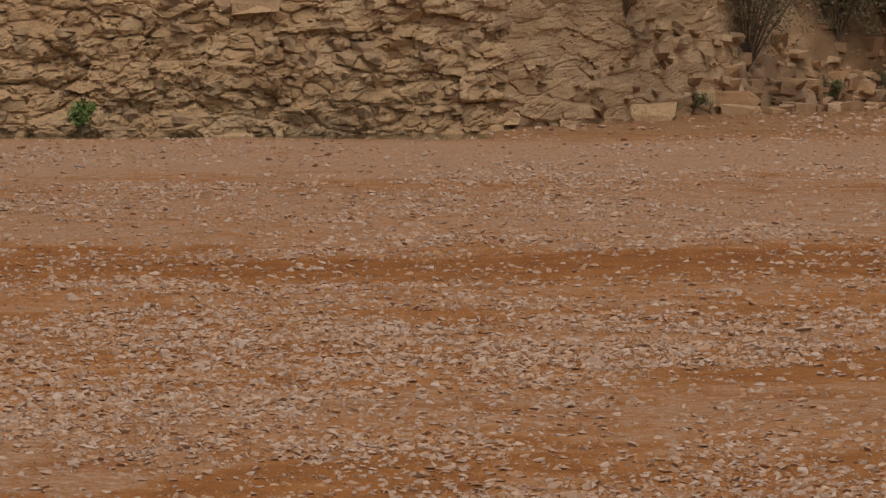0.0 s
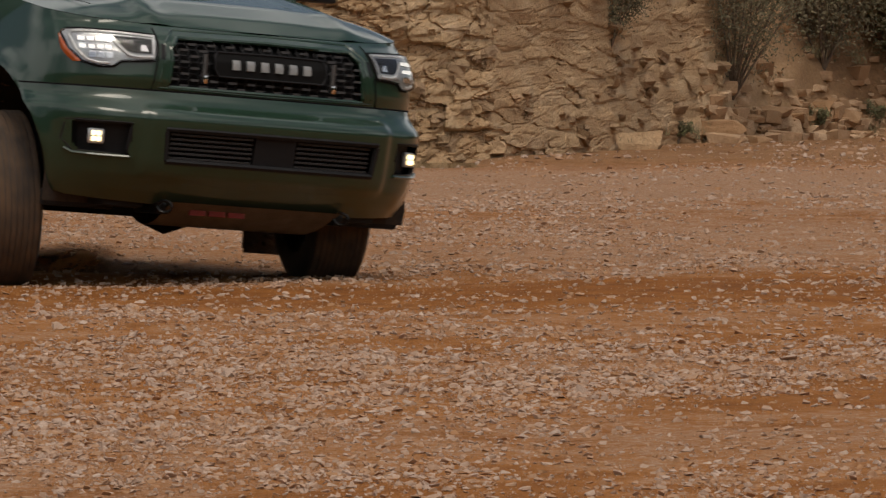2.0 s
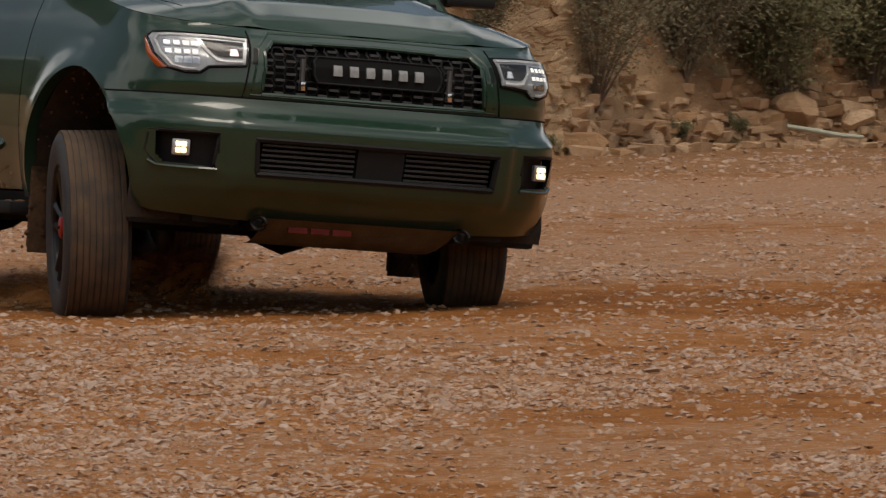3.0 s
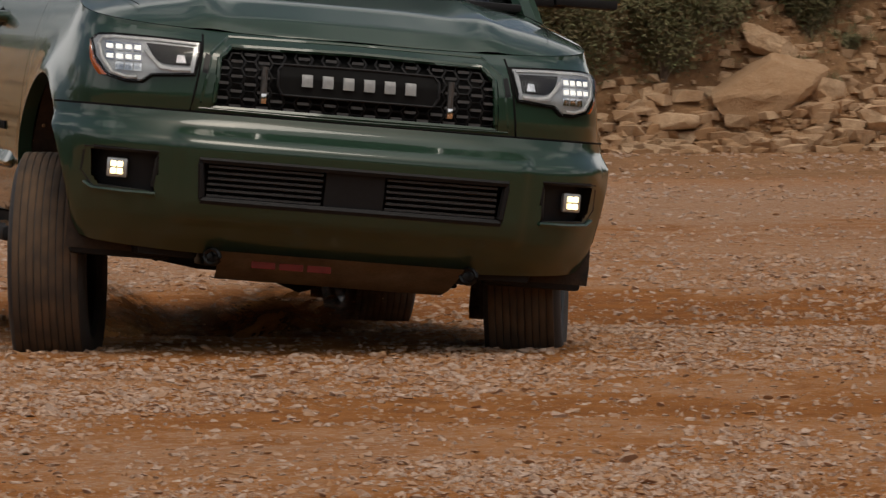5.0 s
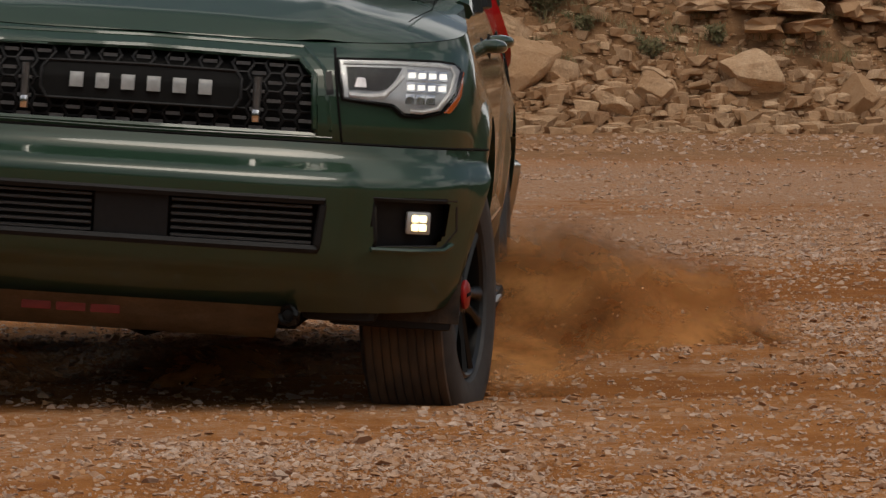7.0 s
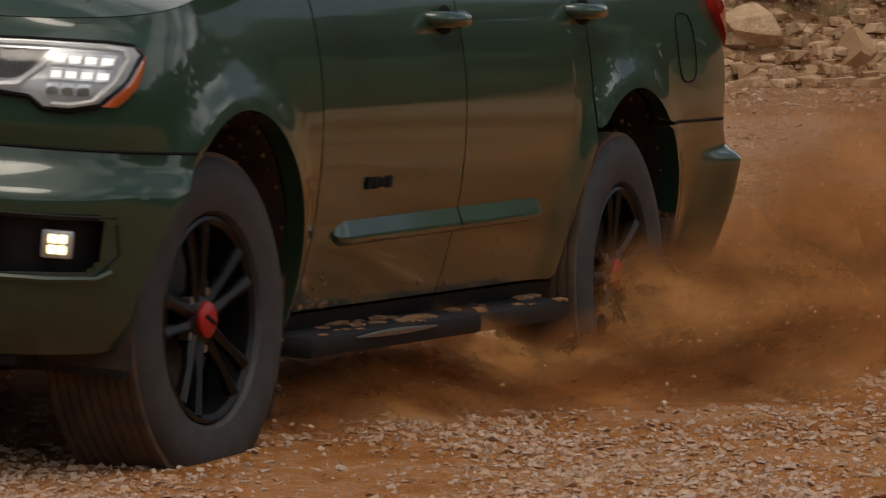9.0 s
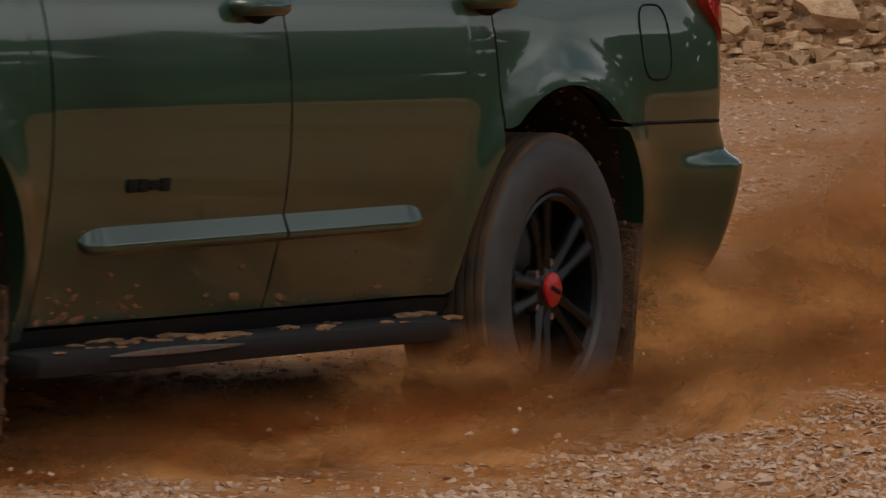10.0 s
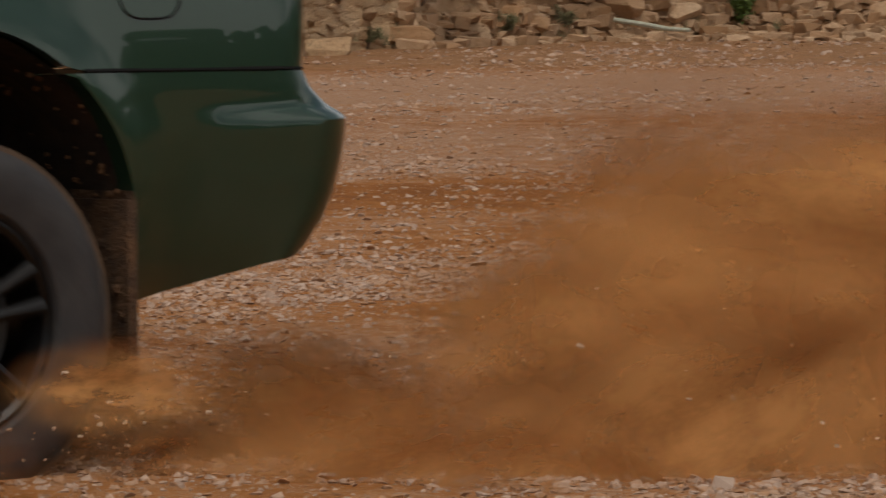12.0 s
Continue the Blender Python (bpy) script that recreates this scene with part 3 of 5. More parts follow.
for i, (bx, bz, bw, bh) in enumerate([(8.0, 1.15, 0.6, 0.35), (8.9, 1.2, 0.5, 0.3), (9.9, 0.75, 0.35, 0.22), (10.6, 0.85, 0.3, 0.2), (9.3, 1.05, 0.35, 0.2), (3.6, 0.1, 0.35, 0.2), (4.2, 0.12, 0.4, 0.25), (2.2, 0.1, 0.3, 0.15)]):
    p = on_bank(bx, bz)
    shrub("weed", *p, bw, bh, 500, LEAF, 30 + i, "low olive weed among broken stones", "weed", 0.03, 8)
p = on_bank(6.0, 0.22)
shrub("weed", *p, 0.42, 0.34, 900, FRESH, 41, "bright green leafy weed at the foot of the bank", "weed", 0.045, 10)
shrub("weed", -2.85, bank_foot(-2.85) - 0.3, 0.03, 0.24, 0.20, 300, FRESH, 42, "bright green weed at the foot of the rock face", "weed", 0.045, 9)

bm = bmesh.new()
tube(bm, [(-0.36, 0.03, 0.10), (-0.1, 0, 0.06), (0.15, -0.01, 0.015), (0.36, -0.03, 0.0)], [0.022, 0.024, 0.022, 0.018], n=8)
stick = part("pole", bm, plain("weathered_pole", (0.42, 0.43, 0.34), 0.7))
stick.location = (5.05, on_bank(5.05, 0.06)[1] - 0.3, 0.10)
tagged(stick, "pale weathered pole lying on the stones", "pole")

# standing water in the hollow at the foot of the rock face
bm = bmesh.new()
ring = [(-5.5 + 6.0 * t / 24, 54.3 + 0.35 * noise.noise((t * 0.4, 1, 1)) + 0.5 * (t / 24) ** 3) for t in range(25)]
lo = [bm.verts.new((x, y, -0.035)) for x, y in ring]
hi = [bm.verts.new((x, 56.6, -0.035)) for x, y in ring]
for i in range(24):
    bm.faces.new((lo[i], lo[i + 1], hi[i + 1], hi[i]))
wm, wn, wl, wb = material("still_water", 0.12)
wb.inputs["Base Color"].default_value = (0.11, 0.075, 0.032, 1)
tagged(part("water", bm, wm), "shallow brown puddle under the rock face", "puddle", kind="structure")


def make_grass():
    """Dry tufts along the foot of the bank and over its upper slope."""
    rnd = random.Random(64)
    vs, fs = [], []
    for _ in range(300):
        if rnd.random() < 0.16:
            x, z = rnd.uniform(1.6, 6.5), 0.02 + 0.14 * rnd.random()
        else:
            x, z = rnd.uniform(3.0, 13.0), rnd.uniform(0.7, 1.9)
        px, py, pz = bank_point(x, z / 3.4)
        tall = rnd.uniform(0.05, 0.17)
        for _ in range(16):
            b = Vector((px + rnd.gauss(0, 0.05), py - 0.03 + rnd.gauss(0, 0.04), max(pz, 0.0)))
            t = b + Vector((rnd.gauss(0, 0.4), rnd.gauss(0, 0.3), 1)) * tall * rnd.uniform(0.5, 1)
            w = Vector((0.005, 0.002, 0))
            k = len(vs)
            vs += [b - w, b + w, t]
            fs.append((k, k + 1, k + 2))
    tagged(raw("dry_grass", vs, fs, STRAW), "straw-coloured grass tufts on the stony bank", "grass", kind="stuff")


make_grass()


def make_woods():
    """A far belt of trees around the yard, behind the camera and beyond the bank."""
    rnd = random.Random(77)
    shapes = hull_shapes(6, 16, 0.9, 3)
    items = []
    for i in range(6000):
        a = rnd.uniform(0, 6.283)
        r = rnd.uniform(70, 86)
        x, y = r * math.sin(a), r * math.cos(a) * 1.2 + 10
        if y > 60 and abs(x) < 40:
            y += 60
        z = 0.3 + 12.5 * rnd.random() ** 1.3
        items.append((rnd.randrange(6), (x, y, z), rnd.uniform(1.4, 3.0) * (1.2 - z / 22), rnd.uniform(0, 6)))
    tagged(scatter_mesh("far_woods", shapes, items, WOODS), "dark green belt of trees far around the yard", "woods", kind="stuff")


make_woods()


# ---- the truck: x forward, y to its left, z up, under the middle of its wheelbase ----
FRONT_X = [(0.30, 2.18), (0.36, 2.26), (0.42, 2.335), (0.48, 2.388), (0.54, 2.412), (0.62, 2.425), (0.70, 2.437), (0.735, 2.44), (0.755, 2.432), (0.775, 2.405), (0.82, 2.368), (0.855, 2.352), (0.90, 2.365), (1.0, 2.36), (1.06, 2.33), (1.10, 2.285), (1.14, 2.22)]
REAR_X = [(0.30, -2.46), (0.38, -2.55), (0.44, -2.625), (0.50, -2.675), (0.56, -2.705), (0.64, -2.725), (0.735, -2.735), (0.745, -2.728), (0.80, -2.65), (0.84, -2.625), (1.0, -2.64), (1.2, -2.64), (1.4, -2.60)]
HALF_W = [(0.30, 0.86), (0.36, 0.90), (0.42, 0.925), (0.50, 0.945), (0.60, 0.963), (0.70, 0.975), (0.80, 0.979), (0.90, 0.976), (0.97, 0.969), (1.04, 0.957), (1.10, 0.943), (1.18, 0.918), (1.26, 0.885), (1.32, 0.858)]
NOSE, TAIL, ARCH_F, ARCH_R, ARCH_Z, ARCH_RAD = 1.68, -2.32, 1.55, -1.58, 0.44, 0.51


def table(rows, v):
    return float(np.interp(v, [r[0] for r in rows], [r[1] for r in rows]))


def flare(x, z):
    f = 0.0
    for c in (ARCH_F, ARCH_R):
        d = math.hypot(x - c, z - ARCH_Z) - ARCH_RAD
        f += 0.024 * math.exp(-(d / 0.075) ** 2)
    return f


def skin(col, z, off=0.0):
    """A point of the body's left side. col: ('f', degrees round the nose), ('s', x) or ('r', degrees round the tail)."""
    w = table(HALF_W, z)
    kind, q = col
    smooth = lambda u: (lambda v: v * v * (3 - 2 * v))(max(0.0, min(1.0, u)))
    if kind == "s":
        step = 0.046 * smooth((-2.22 - q) / 0.35) * (1 - smooth((z - 0.725) / 0.04))
        return Vector((q, w + flare(q, z) + step + off, z))
    if kind == "f":
        n, length = 3.2, table(FRONT_X, z) - NOSE
        a = radians(q)
        c, s = math.cos(a) ** (2 / n) if q < 89.99 else 0.0, math.sin(a) ** (2 / n) if q > 0 else 0.0
        x, y = NOSE + length * c, w * s
        nx, ny = c ** (n - 1) / length, s ** (n - 1) / w
        off += 0.024 * smooth((q - 25) / 25) * (1 - smooth((q - 83) / 7)) * (1 - smooth((z - 0.76) / 0.06))
    else:
        w += 0.046 * smooth(0.29 + 0.71 * min(1.0, q / 12)) * (1 - smooth((z - 0.725) / 0.04)) if q < 89.99 else 0
        n, length = 6.5, TAIL - table(REAR_X, z)
        a = radians(q)
        c, s = math.cos(a) ** (2 / n) if q < 89.99 else 0.0, math.sin(a) ** (2 / n) if q > 0 else 0.0
        x, y = TAIL - length * s, w * c
        nx, ny = -(s ** (n - 1)) / length, c ** (n - 1) / w
    if kind == "f" and 0.44 < z < 0.82 and y < 0.68:
        up = lambda e, a, b: (lambda u: u * u * (3 - 2 * u))(max(0.0, min(1.0, (e - a) / (b - a))))
        x += 0.020 * up(z, 0.45, 0.50) * (1 - up(z, 0.772, 0.80)) * (1 - up(y, 0.60, 0.65))
    k = math.hypot(nx, ny) or 1
    y += flare(x, z) * min(1.0, abs(ny / k)) if kind == "f" else 0
    return Vector((x + off * nx / k, y + off * ny / k, z))


def nose(y, z, off=0.0):
    """The front's point at a distance y from the middle line, either side."""
    w = table(HALF_W, z)
    s = min(1.0, abs(y) / w)
    v = skin(("f", math.degrees(math.asin(s ** 1.6))), z, off)
    return Vector((v.x, math.copysign(v.y, y) if y else v.y, v.z))


def nose_at(x, z, off=0.0):
    """The same by x, for what wraps round the corner (left side)."""
    c = max(0.0, min(1.0, (x - NOSE) / (table(FRONT_X, z) - NOSE)))
    return skin(("f", math.degrees(math.acos(c ** 1.6))), z, off)


def low_edge(x, base):
    z = base
    for c in (ARCH_F, ARCH_R):
        d = abs(x - c)
        if d < ARCH_RAD:
            z = max(z, ARCH_Z + math.sqrt(ARCH_RAD ** 2 - d * d))
    return z


def inside(poly, y, z):
    hit, k = False, len(poly)
    for i in range(k):
        (a, b), (c, d) = poly[i], poly[(i + 1) % k]
        if (b > z) != (d > z) and y < (c - a) * (z - b) / (d - b) + a:
            hit = not hit
    return hit


GRILLE = [(0.0, 1.098), (0.45, 1.090), (0.495, 1.045), (0.508, 0.872), (0.0, 0.872)]
INTAKE = [(0.0, 0.690), (0.55, 0.690), (0.535, 0.548), (0.0, 0.548)]
FOG = [(0.685, 0.705), (0.900, 0.705), (0.900, 0.62), (0.865, 0.568), (0.695, 0.558)]


def sheet(name, cols, low, high, rows, parent, mat=None, holes=(), sides=(1, -1), lip=0.0):
    """A body panel between two heights over a run of columns, on one or both sides of the truck."""
    bm = bmesh.new()
    for side in sides:
        grid = []
        for c in cols:
            ref = skin(c, 0.8)
            a = low(ref.x)
            b = max(a + 0.001, high(skin(c, 1.1).x))
            line = []
            if lip:
                q = skin(c, a)
                inward = Vector((-0.25 if c[0] == "f" and c[1] < 60 else 0.0, -1, 0.0)).normalized()
                line.append(q + inward * lip)
            for r in range(rows + 1):
                line.append(skin(c, a + (b - a) * r / rows))
            grid.append([bm.verts.new((p.x, p.y * side, p.z)) for p in line])
        for i in range(len(grid) - 1):
            for j in range(len(grid[0]) - 1):
                q = [grid[i][j], grid[i + 1][j], grid[i + 1][j + 1], grid[i][j + 1]]
                m = sum((v.co for v in q), Vector()) / 4
                if m.x > 1.7 and any(inside(h, abs(m.y), m.z) for h in holes):
                    continue
                bm.faces.new(q if side > 0 else q[::-1])
    bmesh.ops.remove_doubles(bm, verts=bm.verts[:], dist=0.0008)
    bmesh.ops.recalc_face_normals(bm, faces=bm.faces[:])
    return part(name, bm, mat or PAINT, parent)


def facing(poly, fn, off, depth, n=6, mirror=False):
    """A solid plate in the outline poly (y, z), laid on the front by fn, off metres proud and depth thick."""
    bm = bmesh.new()
    ring = []
    k = len(poly)
    for i in range(k):
        a, b = poly[i], poly[(i + 1) % k]
        for j in range(n):
            ring.append((a[0] + (b[0] - a[0]) * j / n, a[1] + (b[1] - a[1]) * j / n))
    cy, cz = sum(p[0] for p in ring) / len(ring), sum(p[1] for p in ring) / len(ring)
    levels = [1.0, 0.75, 0.5, 0.25]
    loops = [[bm.verts.new(fn(cy + (y - cy) * s, cz + (z - cz) * s, off)) for y, z in ring] for s in levels]
    mid = bm.verts.new(fn(cy, cz, off))
    back = [bm.verts.new(fn(y, z, off - depth)) for y, z in ring]
    m = len(ring)
    for i in range(m):
        j = (i + 1) % m
        for a, b in zip(loops, loops[1:]):
            bm.faces.new((a[i], a[j], b[j], b[i]))
        bm.faces.new((loops[-1][i], loops[-1][j], mid))
        bm.faces.new((back[i], back[j], loops[0][j], loops[0][i]))
    bmesh.ops.recalc_face_normals(bm, faces=bm.faces[:])
    if mirror:
        for v in bm.verts:
            v.co.y *= -1
        bmesh.ops.reverse_faces(bm, faces=bm.faces[:])
    return bm


def edge_bar(poly, fn, off, r, n=8, mirror=False, flat=1.0):
    """A rounded trim along the closed outline poly."""
    pts = []
    k = len(poly)
    for i in range(k):
        a, b = poly[i], poly[(i + 1) % k]
        for j in range(n):
            pts.append(fn(a[0] + (b[0] - a[0]) * j / n, a[1] + (b[1] - a[1]) * j / n, off))
    if mirror:
        pts = [Vector((p.x, -p.y, p.z)) for p in pts]
    return tube(bmesh.new(), pts, r, True, 6, flat)


def both(poly):
    return poly + [(-y, z) for y, z in poly[::-1] if abs(y) > 1e-6]


def build_truck():
    car = new("suv")
    tagged(car, "army green full-size off-road SUV spattered with orange mud", "car")
    f_cols = [("f", a) for a in np.concatenate([np.linspace(0, 60, 30), np.linspace(62, 90, 24)])]
    side = lambda a, b, n: [("s", x) for x in np.linspace(a, b, n)]
    arch_f = [("s", NOSE - 0.0)] + [("s", ARCH_F + ARCH_RAD * math.cos(t)) for t in np.linspace(math.acos((NOSE - 0.02 - ARCH_F) / ARCH_RAD), math.pi, 22)]
    fender_cols = [("f", a) for a in np.linspace(56, 90, 26)] + arch_f + side(ARCH_F - ARCH_RAD - 0.004, 0.965, 3)
    belt = lambda x: float(np.interp(x, [-2.7, -2.0, 0.9, 1.3, 1.9, 2.3], [1.32, 1.315, 1.285, 1.27, 1.185, 1.135]))
    # front bumper and the painted fascia above it
    bumper_low = lambda x: low_edge(x, float(np.interp(x, [1.6, 1.95, 2.15, 2.35], [0.46, 0.43, 0.38, 0.36])))
    b_cols = [("f", a) for a in np.concatenate([np.linspace(0, 60, 46), np.linspace(61.5, 84, 26)])]
    bumper = sheet("front_bumper", b_cols, bumper_low, lambda x: max(0.851, bumper_low(x) + 0.002), 34, car, holes=(INTAKE, FOG), lip=0.05)
    sheet("front_fascia", [("f", a) for a in np.linspace(0, 57, 50)], lambda x: 0.858, belt, 22, car, holes=(GRILLE,))
    sheet("front_fender", fender_cols, lambda x: max(0.858, low_edge(x, 0.40)) if x > 1.55 else low_edge(x, 0.40), belt, 16, car, lip=0.05, sides=(1,))
    sheet("front_fender", fender_cols, lambda x: max(0.858, low_edge(x, 0.40)) if x > 1.55 else low_edge(x, 0.40), belt, 16, car, lip=0.05, sides=(-1,))
    rear_arch = [("s", ARCH_R + ARCH_RAD * math.cos(t)) for t in np.linspace(0, math.pi, 34)]
    fdoor = side(0.957, -0.136, 26)
    rdoor = side(-0.144, -1.04, 16) + [c for c in rear_arch if -1.205 < c[1] < -1.042] + [("s", -1.211)]
    quarter = [("s", -1.219)] + [c for c in rear_arch if c[1] < -1.228] + side(ARCH_R - ARCH_RAD - 0.004, TAIL, 7) + [("r", a) for a in np.linspace(8, 90, 26)]
    rear_cols = [("s", -1.80)] + [c for c in rear_arch if c[1] < -1.81] + side(ARCH_R - ARCH_RAD - 0.004, TAIL, 7) + [("r", a) for a in np.linspace(6, 90, 26)]
    for s in (1, -1):
        d = sheet("front_door", fdoor, lambda x: 0.43, belt, 16, car, sides=(s,), lip=0.03)
        handle(d, -0.01, 1.147, s)
        d = sheet("rear_door", rdoor, lambda x: low_edge(x, 0.43), belt, 16, car, sides=(s,), lip=0.03)
        handle(d, -1.195, 1.160, s)
        sheet("quarter_panel", quarter, lambda x: max(0.846, low_edge(x, 0.846)), belt, 14, car, sides=(s,), lip=0.04)
        sheet("rocker_panel", side(1.06, -1.06, 20), lambda x: 0.34, lambda x: 0.422, 3, car, mat=BLACK, sides=(s,))
        for x0, x1 in ((0.80, -0.134), (-0.146, -0.85)):
            moulding(car, x0, x1, s)
        running_board(car, s)
        mirror(car, s)
        tail_lamp(car, s)
        badge(car, s)
        door_mud(car, s)
        head_lamp(car, s)
        fog_lamp(bumper, s)
        tow_hook(car, s)
        air_flap(car, s)
        mud_flap(car, s)
        for xc in (ARCH_F, ARCH_R):
            liner(car, xc, s)
    fuel_door(car)
    rear_low = lambda x: min(0.837, low_edge(x, float(np.interp(x, [-2.7, -2.35, -2.03], [0.45, 0.385, 0.31]))))
    sheet("rear_bumper", rear_cols, rear_low, lambda x: 0.838, 34, car, lip=0.06)
    # hood, closed from wing to wing
    bm = bmesh.new()
    rows = []
    for c in [("f", a) for a in np.linspace(2, 90, 30)] + side(NOSE - 0.03, 1.16, 12):
        x = skin(c, 1.1).x
        z = belt(x)
        e = skin(c, z)
        line = []
        for j in range(33):
            t = -1 + 2 * j / 32
            top = float(np.interp(e.x, [1.16, 1.6, 2.0, 2.15, 2.225], [1.355, 1.335, 1.262, 1.20, 1.140]))
            ridge = 0.016 * math.exp(-((abs(t) * e.y - 0.50) / 0.05) ** 2) * min(1, (2.3 - e.x) * 4)
            line.append(bm.verts.new((e.x, e.y * t, max(z, z + (top - z) * (1 - abs(t) ** 3.2)) + ridge + 0.002)))
        rows.append(line)
    for a, b in zip(rows, rows[1:]):
        for j in range(32):
            bm.faces.new((a[j], a[j + 1], b[j + 1], b[j]))
    bmesh.ops.recalc_face_normals(bm, faces=bm.faces[:])
    part("hood", bm, PAINT, car)
    seams(car, belt)
    grille(car)
    intake(bumper)
    cabin(car, belt)
    underside(car)
    return car


def seams(car, belt):
    """Dark gaps: under the wings, round the hood, over the rear bumper."""
    for s in (1, -1):
        bm = bmesh.new()
        tube(bm, [(p.x, p.y * s, p.z) for p in (skin(("f", a), 0.8545, 0.001) for a in np.linspace(0, 82, 50))], 0.0035, n=5)
        part("panel_gap", bm, DEEP, car)
        rear = [("s", x) for x in np.linspace(-1.93, TAIL, 8)] + [("r", a) for a in np.linspace(4, 88, 30)]
        bm = bmesh.new()
        tube(bm, [(p.x, p.y * s, p.z) for p in (skin(c, 0.842, -0.004) for c in rear)], 0.0065, n=6)
        part("panel_gap", bm, DEEP, car)
        bm = bmesh.new()
        y = lambda x: float(np.interp(x, [1.16, 1.7, 2.05], [0.80, 0.80, 0.74]))
        pts = []
        for x in np.linspace(1.18, 2.02, 20):
            z = belt(x)
            top = float(np.interp(x, [1.16, 1.6, 2.0, 2.15, 2.225], [1.355, 1.335, 1.262, 1.20, 1.140]))
            e = 0.93
            pts.append((x, y(x) * s, z + (top - z) * (1 - (y(x) / e) ** 3.2) + 0.002))
        tube(bm, pts, 0.0017, n=5)
        part("panel_gap", bm, DEEP, car)


def handle(door, x, z, s):
    """A painted pull over a black oval for the cup's shade, with a round lock cover in front of it."""
    bm = bmesh.new()
    y = table(HALF_W, z) + 0.002
    pts = [(x + dx, (y + dy) * s, z + 0.004) for dx, dy in ((0.105, -0.012), (0.098, 0.016), (0.06, 0.036), (0.0, 0.042), (-0.06, 0.036), (-0.098, 0.016), (-0.105, -0.012))]
    tube(bm, pts, [0.022, 0.025, 0.024, 0.023, 0.024, 0.026, 0.022], n=12, flat=0.9)
    part("handle", bm, PAINT, door)
    # no hollow is cut: the cup's shade is this black lens on the door
    bm = bmesh.new()
    bmesh.ops.create_uvsphere(bm, u_segments=24, v_segments=10, radius=1, matrix=pose(x, (table(HALF_W, z - 0.012) - 0.001) * s, z - 0.012) @ Matrix.Diagonal((0.072, 0.010, 0.052, 1)))
    part("handle_shade", bm, DEEP, door, "black oval standing for the shade in the handle recess")


def moulding(car, x0, x1, s):
    """A soft raised strip along the doors, rounded at its outer ends."""
    bm = bmesh.new()
    rows = []
    for x in np.concatenate([np.linspace(x0, x0 - 0.1, 10), np.linspace(x0 - 0.12, x1 + 0.12, 12), np.linspace(x1 + 0.1, x1, 10)]):
        end = max(0.0, min(0.80 - x, x + 0.85, 0.11))
        k = math.sqrt(max(0.0, 1 - (1 - end / 0.11) ** 2))
        h = 0.004 + 0.032 * k
        zc = 0.622 + 0.012 * (0.8 - x) / 1.6
        line = []
        for a in np.linspace(-1, 1, 11):
            p = skin(("s", x), zc + h * a)
            dy = (0.028 * min(1.0, (1 - a) / 1.45, math.sqrt(max(0.0, 1 - ((a + 0.45) / 0.56) ** 2)) if a < -0.45 else 1.0) - 0.003) * (0.25 + 0.75 * k)
            line.append(bm.verts.new((p.x, (p.y + dy) * s, p.z)))
        rows.append(line)
    for a, b in zip(rows, rows[1:]):
        for j in range(10):
            bm.faces.new((a[j], a[j + 1], b[j + 1], b[j]))
    bmesh.ops.recalc_face_normals(bm, faces=bm.faces[:])
    part("side_moulding", bm, PAINT, car)


def running_board(car, s):
    bm = bmesh.new()
    box(bm, (0.0, 0.925 * s, 0.352), (2.05, 0.19, 0.055), bevel=0.02)
    for x in (-0.85, 0, 0.85):
        box(bm, (x, 0.78 * s, 0.375), (0.06, 0.2, 0.03))
    board = part("running_board", bm, BLACK, car, "black running board caked with orange mud")
    rnd = random.Random(5 if s > 0 else 6)
    bm = bmesh.new()
    for _ in range(34):
        x = rnd.choice((rnd.uniform(-1, 1), rnd.uniform(0.0, 0.75)))
        r = rnd.uniform(0.012, 0.05)
        bmesh.ops.create_icosphere(bm, subdivisions=1, radius=1, matrix=pose(x, (0.93 + rnd.uniform(-0.05, 0.08)) * s, 0.380) @ Matrix.Diagonal((r * 1.6, r * 0.6, r * 0.22, 1)))
    tagged(part("mud", bm, MUD, board, "dried orange mud"), kind="stuff")
    bm = bmesh.new()
    tube(bm, [(x, (1.022 + 0.0015 * math.sin(9 * x)) * s, 0.365) for x in np.linspace(0.1, 0.72, 16)], [0.002 + 0.008 * math.sin(math.pi * i / 15) for i in range(16)], n=5)
    part("scrape", bm, SILVER, board, "bare scraped metal edge")


def door_mud(car, s):
    """Dried splashes of pale mud low on the doors and behind the front wheel."""
    rnd = random.Random(17 if s > 0 else 18)
    bm = bmesh.new()
    for _ in range(60):
        x = rnd.choice((rnd.uniform(-1.0, 0.95), rnd.uniform(0.45, 0.95)))
        z = 0.437 + 0.12 * rnd.random() ** 3
        r = 0.0025 + 0.013 * rnd.random() ** 3
        p = skin(("s", x), z)
        bmesh.ops.create_icosphere(bm, subdivisions=1, radius=1, matrix=pose(p.x, (p.y + 0.0005) * s, p.z, 0, rnd.uniform(-25, 25), 0) @ Matrix.Diagonal((r * rnd.uniform(1.2, 2.6), 0.003, r * rnd.uniform(0.4, 0.9), 1)))
    tagged(part("mud_smear", bm, MUD, car, "pale dried mud splashed low on the doors"), kind="stuff")


